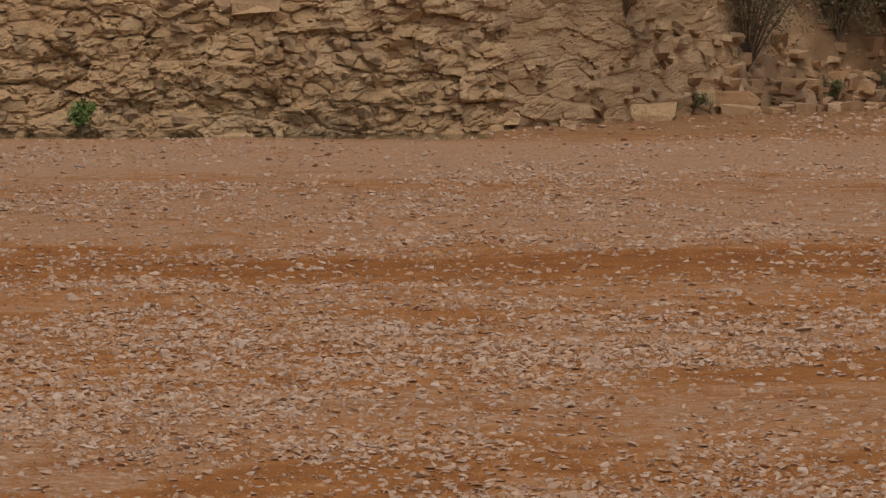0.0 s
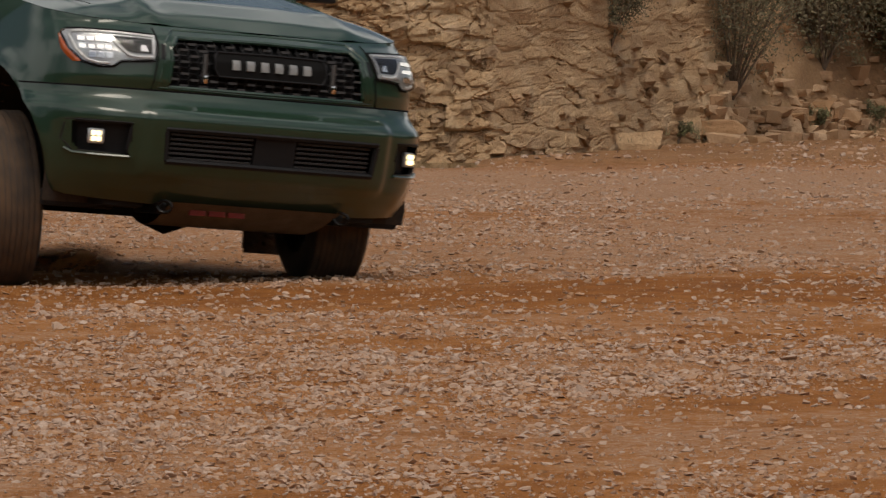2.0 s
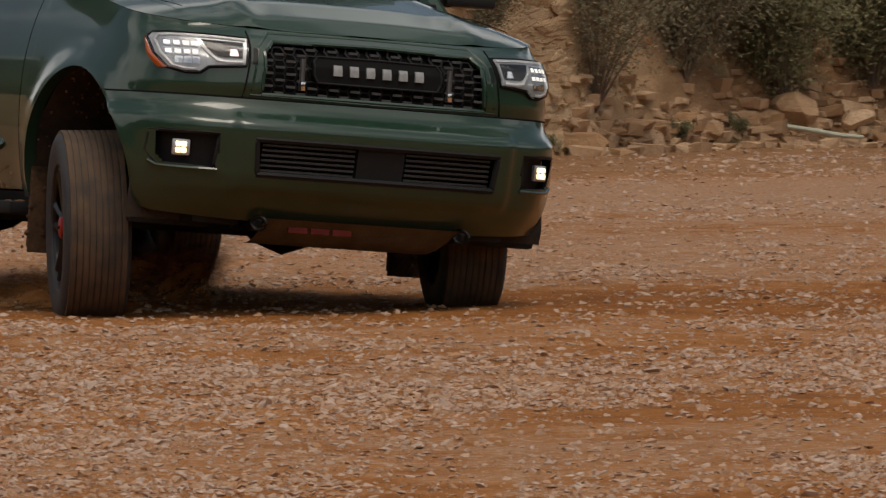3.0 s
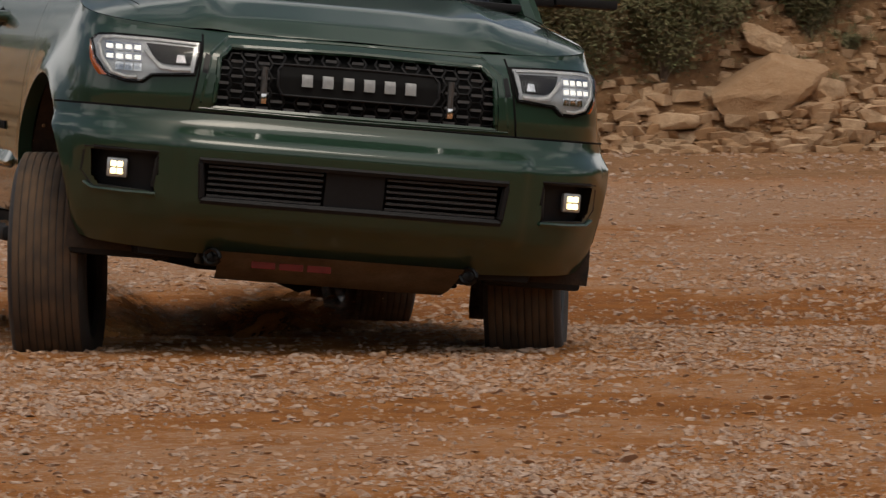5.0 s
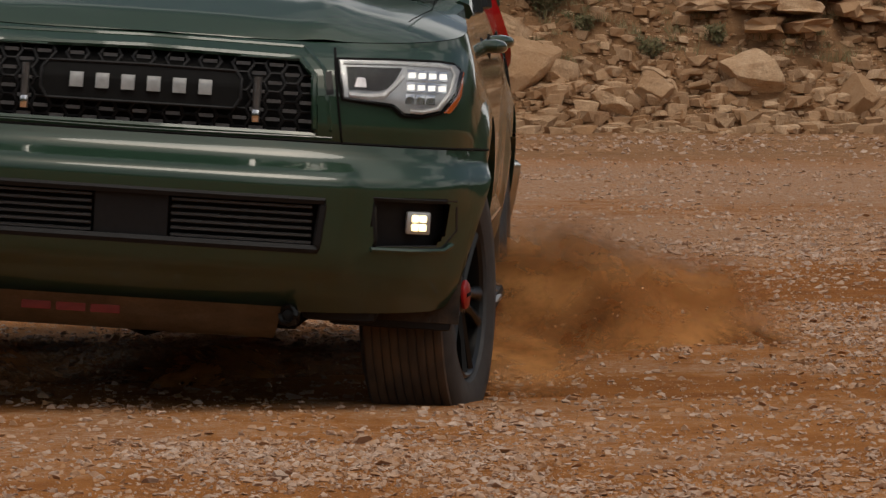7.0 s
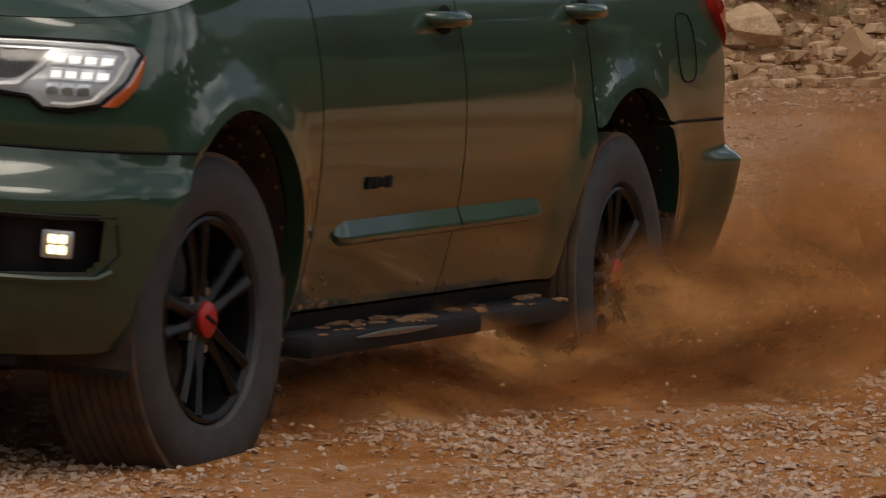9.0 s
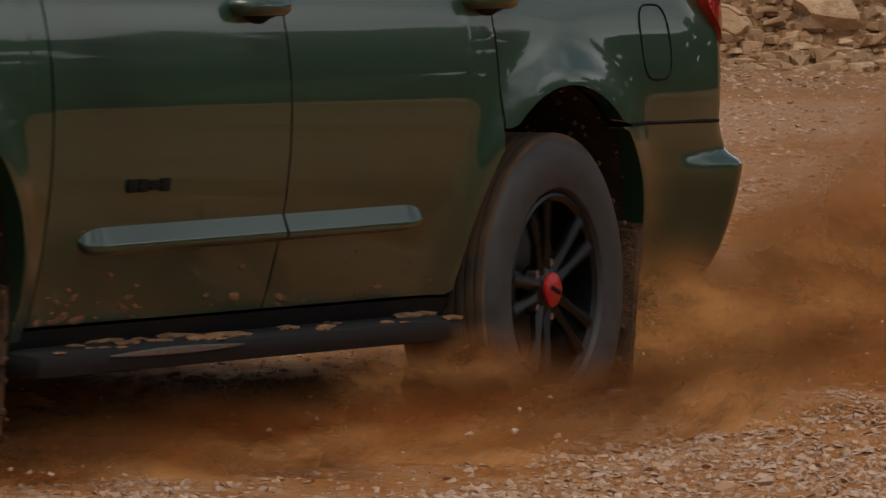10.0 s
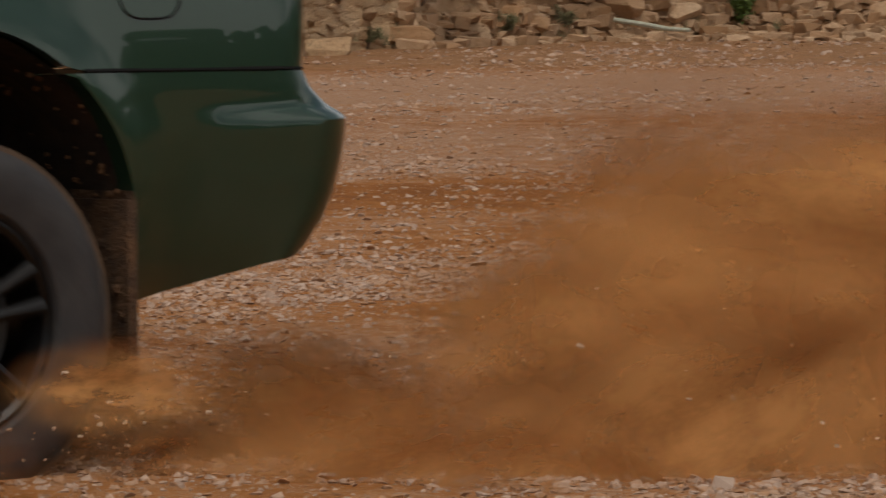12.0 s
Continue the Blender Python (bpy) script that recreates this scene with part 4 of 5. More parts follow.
def mirror(car, s):
    bm = bmesh.new()
    box(bm, (0.86, 1.14 * s, 1.475), (0.16, 0.25, 0.22), bevel=0.05)
    m = part("wing_mirror", bm, PAINT, car)
    bm = bmesh.new()
    box(bm, (0.86, 1.12 * s, 1.375), (0.145, 0.24, 0.045), bevel=0.015)
    box(bm, (0.85, 0.97 * s, 1.37), (0.09, 0.16, 0.05), bevel=0.012)
    part("mirror_foot", bm, BLACK, m)
    bm = bmesh.new()
    box(bm, (0.776, 1.14 * s, 1.475), (0.01, 0.2, 0.16), bevel=0.004)
    part("mirror_glass", bm, CHROME, m)


def tail_lamp(car, s):
    bm = bmesh.new()
    rows = []
    for i in range(13):
        z = 1.03 + 0.335 * i / 12
        length = TAIL - table(REAR_X, z)
        front = float(np.interp(z, [1.03, 1.155, 1.365], [TAIL - 0.84 * length, TAIL - 0.31 * length, TAIL - 0.05 * length]))
        proud = float(np.interp(z, [1.03, 1.17], [0.006, 0.028]))
        reach = math.degrees(math.asin(((TAIL - front) / length) ** 3.25))
        cols = [reach + (80 - reach) * (k / 12) ** 2 for k in range(13)]
        rows.append([bm.verts.new((p.x, p.y * s, p.z)) for p in (skin(("r", a), z, proud if 0 < k < 12 else -0.004) for k, a in enumerate(cols))])
    for a, b in zip(rows, rows[1:]):
        for j in range(12):
            bm.faces.new((a[j], a[j + 1], b[j + 1], b[j]))
    bmesh.ops.recalc_face_normals(bm, faces=bm.faces[:])
    part("tail_lamp", bm, REDLENS, car, "red tail lamp")


def badge(car, s):
    bm = bmesh.new()
    for i in range(4):
        p = skin(("s", 0.60 - 0.050 * i), 0.745)
        box(bm, (p.x, (p.y + 0.004) * s, p.z), (0.040, 0.006, 0.030 if i != 2 else 0.022), bevel=0.002)
    p = skin(("s", 0.525), 0.745)
    box(bm, (p.x, (p.y + 0.003) * s, p.z), (0.20, 0.003, 0.008))
    part("badge", bm, DEEP, car, "black badge bars on the door")


HEAD = [(0.553, 1.094), (0.70, 1.100), (0.835, 1.102), (0.878, 1.098), (0.897, 1.075), (0.888, 1.010), (0.852, 0.958), (0.80, 0.943), (0.748, 0.945), (0.718, 0.970), (0.578, 0.982)]


def head_lamp(car, s):
    flip = s < 0
    lamp = part("head_lamp", facing(HEAD, nose, 0.004, 0.03, 5, flip), LAMPBODY, car, "grey projector headlamp with bright rim")
    part("lamp_gap", edge_bar(HEAD, nose, 0.004, 0.007, 5, flip), DEEP, lamp)
    rim = [(0.570, 1.083), (0.70, 1.089), (0.832, 1.091), (0.865, 1.086), (0.878, 1.066), (0.868, 1.012), (0.838, 0.968), (0.797, 0.956), (0.756, 0.958)]
    pts = []
    for a, b in zip(rim, rim[1:]):
        pts += [nose(a[0] + (b[0] - a[0]) * j / 6, a[1] + (b[1] - a[1]) * j / 6, 0.010) for j in range(6)]
    pts = [Vector((p.x, p.y * s, p.z)) for p in pts]
    part("lamp_strip", tube(bmesh.new(), pts, 0.0065, n=6), LEDSTRIP, lamp, "white daytime light strip")
    low = [nose(y, z, 0.010) for y, z in ((0.592, 0.995), (0.65, 0.992), (0.690, 0.997), (0.718, 1.028), (0.738, 1.055))]
    part("lamp_strip", tube(bmesh.new(), [(p.x, p.y * s, p.z) for p in low], 0.008, n=6), LEDSTRIP, lamp)
    cover = part("lamp_lens", facing(HEAD, nose, 0.022, 0.003, 5, flip), LENS, lamp, "clear lens")
    cover.visible_shadow = False
    part("lamp_bezel", facing([(0.580, 1.072), (0.735, 1.076), (0.708, 1.02), (0.675, 1.008), (0.592, 1.008)], nose, 0.008, 0.004, 4, flip), BLACK, lamp)
    # a small polished reflector in the bezel, and two rows of lamp cells in bright bowls
    part("reflector", facing([(0.612, 1.045), (0.634, 1.045), (0.640, 1.018), (0.606, 1.018)], nose, 0.012, 0.003, 3, flip), CHROME, lamp)
    for y in (0.762, 0.790, 0.818, 0.846):
        for z in (1.060, 1.026, 0.992):
            if y > 0.83 and z < 1.0:
                continue
            q = [(y - 0.0125, z + 0.013), (y + 0.0115, z + 0.014), (y + 0.0125, z - 0.013), (y - 0.0115, z - 0.014)]
            part("reflector", facing(q, nose, 0.010, 0.006, 3, flip), CHROME, lamp, "bright reflector bowl")
            if z > 1.0:
                q = [(y - 0.009, z + 0.006), (y + 0.008, z + 0.007), (y + 0.009, z - 0.007), (y - 0.008, z - 0.008)]
                part("lamp_cell", facing(q, nose, 0.014, 0.006, 3, flip), LEDLIGHT, lamp, "lit white lamp cell")
    # the amber marker wraps round the lamp's outer end
    bm = bmesh.new()
    inner = [nose(y, z, 0.016) for y, z in ((0.884, 1.094), (0.896, 1.075), (0.893, 1.045), (0.887, 1.010), (0.868, 0.978), (0.852, 0.958))]
    outer = [nose_at(x, z, 0.004) for x, z in ((2.045, 1.096), (2.026, 1.074), (2.024, 1.045), (2.034, 1.010), (2.060, 0.978), (2.092, 0.956))]
    rows = [[bm.verts.new((p.x, p.y * s, p.z)) for p in (a, a.lerp(b, 0.35) + Vector((0.003, 0.004, 0)), a.lerp(b, 0.7) + Vector((0.002, 0.004, 0)), b, b - Vector((0, 0.02, 0)))] for a, b in ((a, a.lerp(b, 0.5)) for a, b in zip(inner, outer))]
    for a, b in zip(rows, rows[1:]):
        for k in range(4):
            bm.faces.new((a[k], a[k + 1], b[k + 1], b[k]))
    bmesh.ops.recalc_face_normals(bm, faces=bm.faces[:])
    part("amber_marker", bm, AMBER, lamp, "amber side marker")


def fog_lamp(bumper, s):
    flip = s < 0
    pocket = part("fog_pocket", facing(FOG, nose, -0.045, 0.02, 5, flip), BLACK, bumper, "black fog lamp pocket")
    part("pocket_trim", edge_bar(FOG, nose, -0.008, 0.010, 6, flip), BLACK, bumper)
    ledge = [(0.68, 0.556), (0.78, 0.556), (0.862, 0.560), (0.885, 0.578)]
    pts = [nose(y, z, 0.006) for y, z in ledge]
    part("pocket_lip", tube(bmesh.new(), [(p.x, p.y * s, p.z) for p in pts], 0.008, n=6), PAINT, bumper)
    c = nose(0.812, 0.638, -0.02)
    bm = bmesh.new()
    box(bm, (0, 0, 0), (0.02, 0.075, 0.068), pose(c.x, c.y * s, c.z, 0, 0, 20 * s), 0.01)
    lamp = part("fog_lamp", bm, LAMPBODY, pocket)
    for dy in (-0.014, 0.014):
        for dz in (-0.015, 0.015):
            bm = bmesh.new()
            box(bm, (0.012, dy * 0.85, dz * 0.85), (0.012, 0.021, 0.021), pose(c.x, c.y * s, c.z, 0, 0, 20 * s), 0.005)
            part("lamp_cell", bm, FOGLIGHT, pocket, "lit white fog lamp cell")


def tow_hook(car, s):
    bm = bmesh.new()
    c = Vector((2.29, 0.46 * s, 0.352))
    pts = [c + Vector((0.02 * math.cos(a), 0.024 * math.cos(a), 0.026 * math.sin(a))) for a in np.linspace(0, 6.283, 16, endpoint=False)]
    tube(bm, pts, 0.008, True, 6)
    box(bm, (2.17, 0.46 * s, 0.345), (0.2, 0.05, 0.05), bevel=0.008)
    part("tow_hook", bm, GLOSS, car, "black steel tow hook")


def air_flap(car, s):
    bm = bmesh.new()
    box(bm, (2.02, 0.745 * s, 0.362), (0.05, 0.36, 0.08), pose(0, 0, 0), 0.018)
    box(bm, (2.10, 0.60 * s, 0.372), (0.16, 0.22, 0.07), pose(0, 0, 0), 0.025)
    part("air_flap", bm, BLACK, car)


def mud_flap(car, s):
    for x in (ARCH_F - 0.505, ARCH_R - 0.495):
        bm = bmesh.new()
        tall = 0.44 if x < 0 else 0.34
        for i in range(2):
            box(bm, (x + 0.012 * i, (0.86 if x < 0 else 0.84) * s, 0.36 - 0.02 * i), (0.014, 0.24 if x < 0 else 0.20, tall), pose(0, 0, 0), 0.005)
        rnd = random.Random(8)
        for _ in range(40):
            bmesh.ops.create_icosphere(bm, subdivisions=1, radius=rnd.uniform(0.004, 0.014), matrix=pose(x + 0.02, (0.86 + rnd.uniform(-0.115, 0.115)) * s, 0.36 + rnd.uniform(-0.5, 0.5) * tall))
        part("mud_flap", bm, FLAP, car, "mud-caked flap behind the wheel")


def liner(car, xc, s):
    bm = bmesh.new()
    rnd = random.Random(int(xc * 10) + (3 if s > 0 else 4))
    rows = []
    for i in range(29):
        a = math.pi * (-0.06 + 1.12 * i / 28)
        r = ARCH_RAD - 0.004
        rows.append([bm.verts.new((xc + (r + 0.012 * rnd.random()) * math.cos(a), y * s, max(0.30, ARCH_Z + (r + 0.010 * rnd.random()) * math.sin(a)))) for y in np.linspace(0.945, 0.52, 9)])
    for a, b in zip(rows, rows[1:]):
        for j in range(8):
            bm.faces.new((a[j], a[j + 1], b[j + 1], b[j]))
    lin = part("wheel_liner", bm, grained("muddy_liner", (0.012, 0.010, 0.009), (0.05, 0.028, 0.014), 14, 0.9, 60, 0.6, 0.01), car, "black wheel liner spattered with mud")
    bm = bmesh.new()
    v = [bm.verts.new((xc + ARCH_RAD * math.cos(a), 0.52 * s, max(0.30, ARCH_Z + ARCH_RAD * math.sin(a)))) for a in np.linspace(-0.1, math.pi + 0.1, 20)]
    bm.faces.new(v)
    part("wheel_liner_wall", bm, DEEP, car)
    bm = bmesh.new()
    for _ in range(90):
        a = math.pi * (0.45 + 0.6 * rnd.random())
        r = ARCH_RAD - 0.012
        k = rnd.uniform(0.002, 0.008)
        bmesh.ops.create_icosphere(bm, subdivisions=1, radius=k, matrix=pose(xc + r * math.cos(a), rnd.uniform(0.66, 0.95) * s, ARCH_Z + r * math.sin(a)))
    tagged(part("mud_spatter", bm, MUD, lin, "orange mud clods"), kind="stuff")


def fuel_door(car):
    bm = bmesh.new()
    pts = []
    for a in np.linspace(0, 6.283, 40, endpoint=False):
        x = -2.13 + 0.085 * math.copysign(abs(math.cos(a)) ** 0.6, math.cos(a))
        z = 1.052 + 0.097 * math.copysign(abs(math.sin(a)) ** 0.6, math.sin(a))
        p = skin(("s", x), z, 0.0005)
        pts.append(p)
    part("fuel_door", tube(bm, pts, 0.003, True, 5), DEEP, car, "rounded fuel door outline")


def grille(car):
    back = part("grille_backing", facing(both(GRILLE), nose, -0.055, 0.01, 6), DEEP, car)
    part("grille_frame", edge_bar(both(GRILLE), nose, -0.008, 0.010, 8, False, 1.0), PAINT, car)
    SURROUND = [(0.0, 1.128), (0.455, 1.122), (0.522, 1.06), (0.555, 0.868), (0.0, 0.862)]
    part("grille_surround", edge_bar(both(SURROUND), nose, -0.005, 0.008, 8, False, 1.0), PAINT, car)
    for s in (1, -1):
        part("panel_gap", tube(bmesh.new(), [(p.x, p.y * s, p.z) for p in (nose(0.548 + 0.035 * (1.09 - z) / 0.23, z, 0.002) for z in np.linspace(0.857, 1.125, 9))], 0.004, n=5), DEEP, car)
        part("fascia_insert", facing([(0.520, 1.055), (0.541, 1.06), (0.552, 0.995), (0.532, 0.99)], nose, 0.003, 0.006, 3, s < 0), GLOSS, car)
    # honeycomb of flat hexagon cells
    bm = bmesh.new()
    w, h = 0.064, 0.052
    r, z = 0, 0.885
    while z < 1.09:
        y = -0.528 + (w * 0.75 if r % 2 else 0)
        while y < 0.53:
            if inside(both(GRILLE), y, z) and not (abs(y) < 0.285 and 0.935 < z < 1.045):
                pts = [nose(y + w * 0.5 * a, z + h * b, -0.028) for a, b in ((0.5, 0.5), (1.0, 0.0), (0.5, -0.5), (-0.5, -0.5), (-1.0, 0), (-0.5, 0.5))]
                tube(bm, pts, 0.0050, True, 4)
            y += w * 1.5
        z += h / 2
        r += 1
    part("grille_mesh", bm, BLACK, back, "black honeycomb grille mesh")
    plain("grille_grey", (0.055, 0.057, 0.06), 0.4)
    r, z = 0, 0.885
    while z < 1.09:
        y = -0.528 + (w * 0.75 if r % 2 else 0)
        while y < 0.53:
            if inside(both(GRILLE), y, z) and not (abs(y) < 0.30 and 0.925 < z < 1.055):
                c = nose(y, z, -0.02)
                tab = bmesh.new()
                box(tab, c, (0.012, 0.040, 0.010))
                part("grille_tab", tab, bpy.data.materials["grille_grey"], back, smooth=False)
            y += w * 1.5
        z += h / 2
        r += 1
    bar = both([(0.0, 1.046), (0.27, 1.043), (0.288, 1.02), (0.288, 0.965), (0.27, 0.936), (0.0, 0.936)])
    name = part("name_panel", facing(bar, nose, -0.006, 0.03, 6), DEEP, back, "black panel for the maker's lettering")
    part("panel_rim", edge_bar(bar, nose, -0.004, 0.005, 6), BLACK, name)
    # six plain pale bars where the lettering stands
    for i in range(6):
        y = 0.185 - 0.074 * i
        q = [(y - 0.019, 1.013), (y + 0.019, 1.013), (y + 0.019, 0.970), (y - 0.019, 0.970)]
        part("letter_bar", facing(q, nose, 0.003, 0.010, 2), LETTER, name, "plain pale bar")
    for y in (0.335, -0.335):
        bm = bmesh.new()
        p = nose(y, 0.94, -0.02)
        tube(bm, [p + Vector((0, 0, -0.04)), p + Vector((0, 0, 0.09))], 0.012, n=8)
        part("grille_strut", bm, plain("strut_grey", (0.10, 0.10, 0.10), 0.35, 0.5), back)
        bm = bmesh.new()
        box(bm, p + Vector((0.012, 0, -0.022)), (0.01, 0.02, 0.036), None, 0.003)
        part("strut_clip", bm, CHROME, back)


def intake(bumper):
    back = part("lower_intake", facing(both(INTAKE), nose, -0.06, 0.01, 6), DEEP, bumper, "black lower air intake")
    part("intake_frame", edge_bar(both(INTAKE), nose, -0.008, 0.014, 10), BLACK, bumper)
    for i in range(6):
        z = 0.566 + 0.0205 * i
        for a, b in ((0.52, 0.115), (-0.115, -0.52)):
            pts = [nose(y, z, -0.025) for y in np.linspace(a, b, 9)]
            part("slat", tube(bmesh.new(), pts, 0.006, n=5), plain("slat_black", (0.03, 0.03, 0.031), 0.35) if i == 0 and a > 0.5 else bpy.data.materials["slat_black"], back)
    part("sensor_cover", facing([(0.105, 0.685), (-0.105, 0.685), (-0.105, 0.553), (0.105, 0.553)], nose, -0.016, 0.03, 4), BLACK, back)


def cabin(car, belt):
    """Windows, pillars and roof above the belt line."""
    # roof
    bm = bmesh.new()
    rows = []
    for x in np.linspace(0.45, -2.46, 24):
        e = min(1.0, (0.47 - x) / 0.35 + 0.05, (x + 2.5) / 0.25 + 0.05)
        line = []
        for j in range(21):
            t = -1 + j / 10
            z = 1.79 + 0.11 * (1 - abs(t) ** 2.6) * (0.55 + 0.45 * e) + 0.0
            line.append(bm.verts.new((x, 0.76 * t, z)))
        rows.append(line)
    for a, b in zip(rows, rows[1:]):
        for j in range(20):
            bm.faces.new((a[j], a[j + 1], b[j + 1], b[j]))
    r = bmesh.ops.extrude_face_region(bm, geom=bm.faces[:])
    for v in r["geom"]:
        if isinstance(v, bmesh.types.BMVert):
            v.co.z -= 0.03
    bmesh.ops.recalc_face_normals(bm, faces=bm.faces[:])
    part("roof", bm, PAINT, car)
    for s in (1, -1):
        bm = bmesh.new()
        tube(bm, [(0.2, 0.66 * s, 1.86), (0.1, 0.66 * s, 1.93), (-2.0, 0.66 * s, 1.93), (-2.15, 0.66 * s, 1.86)], 0.018, n=8)
        part("roof_rail", bm, BLACK, car)
        pillars = [((1.20, 1.28), (0.42, 1.80)), ((-0.10, 1.28), (-0.16, 1.80)), ((-1.24, 1.30), (-1.30, 1.80)), ((-2.46, 1.31), (-2.40, 1.80))]
        for (xa, za), (xb, zb) in pillars:
            bm = bmesh.new()
            tube(bm, [(xa, 0.862 * s, za - 0.03), ((xa + xb) / 2, 0.815 * s, (za + zb) / 2), (xb, 0.735 * s, zb)], 0.045, n=8)
            part("pillar", bm, PAINT if xa > 1 or xa < -2 else GLOSS, car)
        for xa, xb, xc, xd in ((1.13, -0.07, -0.13, 0.40), (-0.14, -1.20, -1.27, -0.20), (-1.28, -2.43, -2.37, -1.34)):
            bm = bmesh.new()
            v = [bm.verts.new(p) for p in ((xa, 0.866 * s, 1.275), (xb, 0.866 * s, 1.285), (xc, 0.735 * s, 1.79), (xd, 0.735 * s, 1.79))]
            f = bm.faces.new(v)
            bmesh.ops.subdivide_edges(bm, edges=bm.edges[:], cuts=3, use_grid_fill=True)
            for q in bm.verts:
                u = (q.co.z - 1.28) / 0.51
                q.co.y += s * 0.03 * math.sin(math.pi * max(0, min(1, u)))
            g = bmesh.ops.extrude_face_region(bm, geom=bm.faces[:])
            for q in g["geom"]:
                if isinstance(q, bmesh.types.BMVert):
                    q.co.y -= 0.006 * s
            bmesh.ops.recalc_face_normals(bm, faces=bm.faces[:])
            part("side_window", bm, GLASS, car)
    for name, xa, za, xb, zb, w in (("windscreen", 1.21, 1.33, 0.43, 1.82, 0.82), ("rear_window", -2.56, 1.30, -2.44, 1.82, 0.82)):
        bm = bmesh.new()
        rows = []
        for i in range(9):
            t = i / 8
            half = w + (0.72 - w) * t
            rows.append([bm.verts.new((xa + (xb - xa) * t - (0.16 if xa > 0 else -0.06) * (abs(u) ** 2.5), half * u, za + (zb - za) * t + 0.03 * math.sin(math.pi * t) - 0.03 * abs(u) ** 3)) for u in np.linspace(-1, 1, 15)])
        for a, b in zip(rows, rows[1:]):
            for j in range(14):
                bm.faces.new((a[j], a[j + 1], b[j + 1], b[j]))
        bmesh.ops.solidify(bm, geom=bm.faces[:], thickness=0.006)
        part(name, bm, GLASS, car)
    bm = bmesh.new()
    box(bm, (1.17, 0, 1.325), (0.10, 1.62, 0.03), bevel=0.01)
    part("cowl", bm, BLACK, car)
    # tailgate
    bm = bmesh.new()
    box(bm, (-2.585, 0, 1.07), (0.03, 1.60, 0.46), bevel=0.01)
    part("tailgate", bm, PAINT, car)
    # dark interior: a black box added at belt height for the shade inside
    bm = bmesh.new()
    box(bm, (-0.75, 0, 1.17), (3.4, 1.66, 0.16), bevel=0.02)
    part("cabin_dark", bm, DEEP, car)


def underside(car):
    bm = bmesh.new()
    box(bm, (-0.1, 0, 0.44), (4.5, 1.0, 0.10), bevel=0.02)
    for s in (1, -1):
        box(bm, (-0.1, 0.43 * s, 0.37), (4.3, 0.09, 0.14), bevel=0.01)
    box(bm, (0.0, 0, 0.55), (1.9, 1.62, 0.3), bevel=0.02)
    part("chassis", bm, DEEP, car, "black ladder frame")
    bm = bmesh.new()
    rows = []
    for t in np.linspace(0, 1, 8):
        x, z = 2.31 - 0.55 * t, 0.375 - 0.105 * math.sin(min(t * 3.2, 1.57))
        rows.append([bm.verts.new((x, y, z)) for y in np.linspace(-0.44 + 0.07 * t, 0.44 - 0.07 * t, 11)])
    for a, b in zip(rows, rows[1:]):
        for j in range(10):
            bm.faces.new((a[j], a[j + 1], b[j + 1], b[j]))
    bmesh.ops.solidify(bm, geom=bm.faces[:], thickness=0.008)
    bmesh.ops.recalc_face_normals(bm, faces=bm.faces[:])
    skid = part("skid_plate", bm, SKID, car, "dusty aluminium skid plate with a red mark")
    for y in (-0.27, -0.17, -0.07):
        bm = bmesh.new()
        t = 0.12
        box(bm, (2.31 - 0.55 * t + 0.012, y, 0.375 - 0.105 * math.sin(t * 3.2) + 0.002), (0.012, 0.085, 0.030), None, 0.002)
        part("mark_bar", bm, WORNRED, skid, "plain red bar")
    for x in (ARCH_F, ARCH_R):
        bm = bmesh.new()
        tube(bm, [(x, -0.72, 0.40), (x, -0.2, 0.38), (x, -0.12, 0.38), (x, 0.0, 0.38), (x, 0.12, 0.38), (x, 0.2, 0.38), (x, 0.72, 0.40)], [0.045, 0.05, 0.11, 0.15, 0.11, 0.05, 0.045], n=12)
        part("axle", bm, DEEP, car)


RADIUS = 0.402


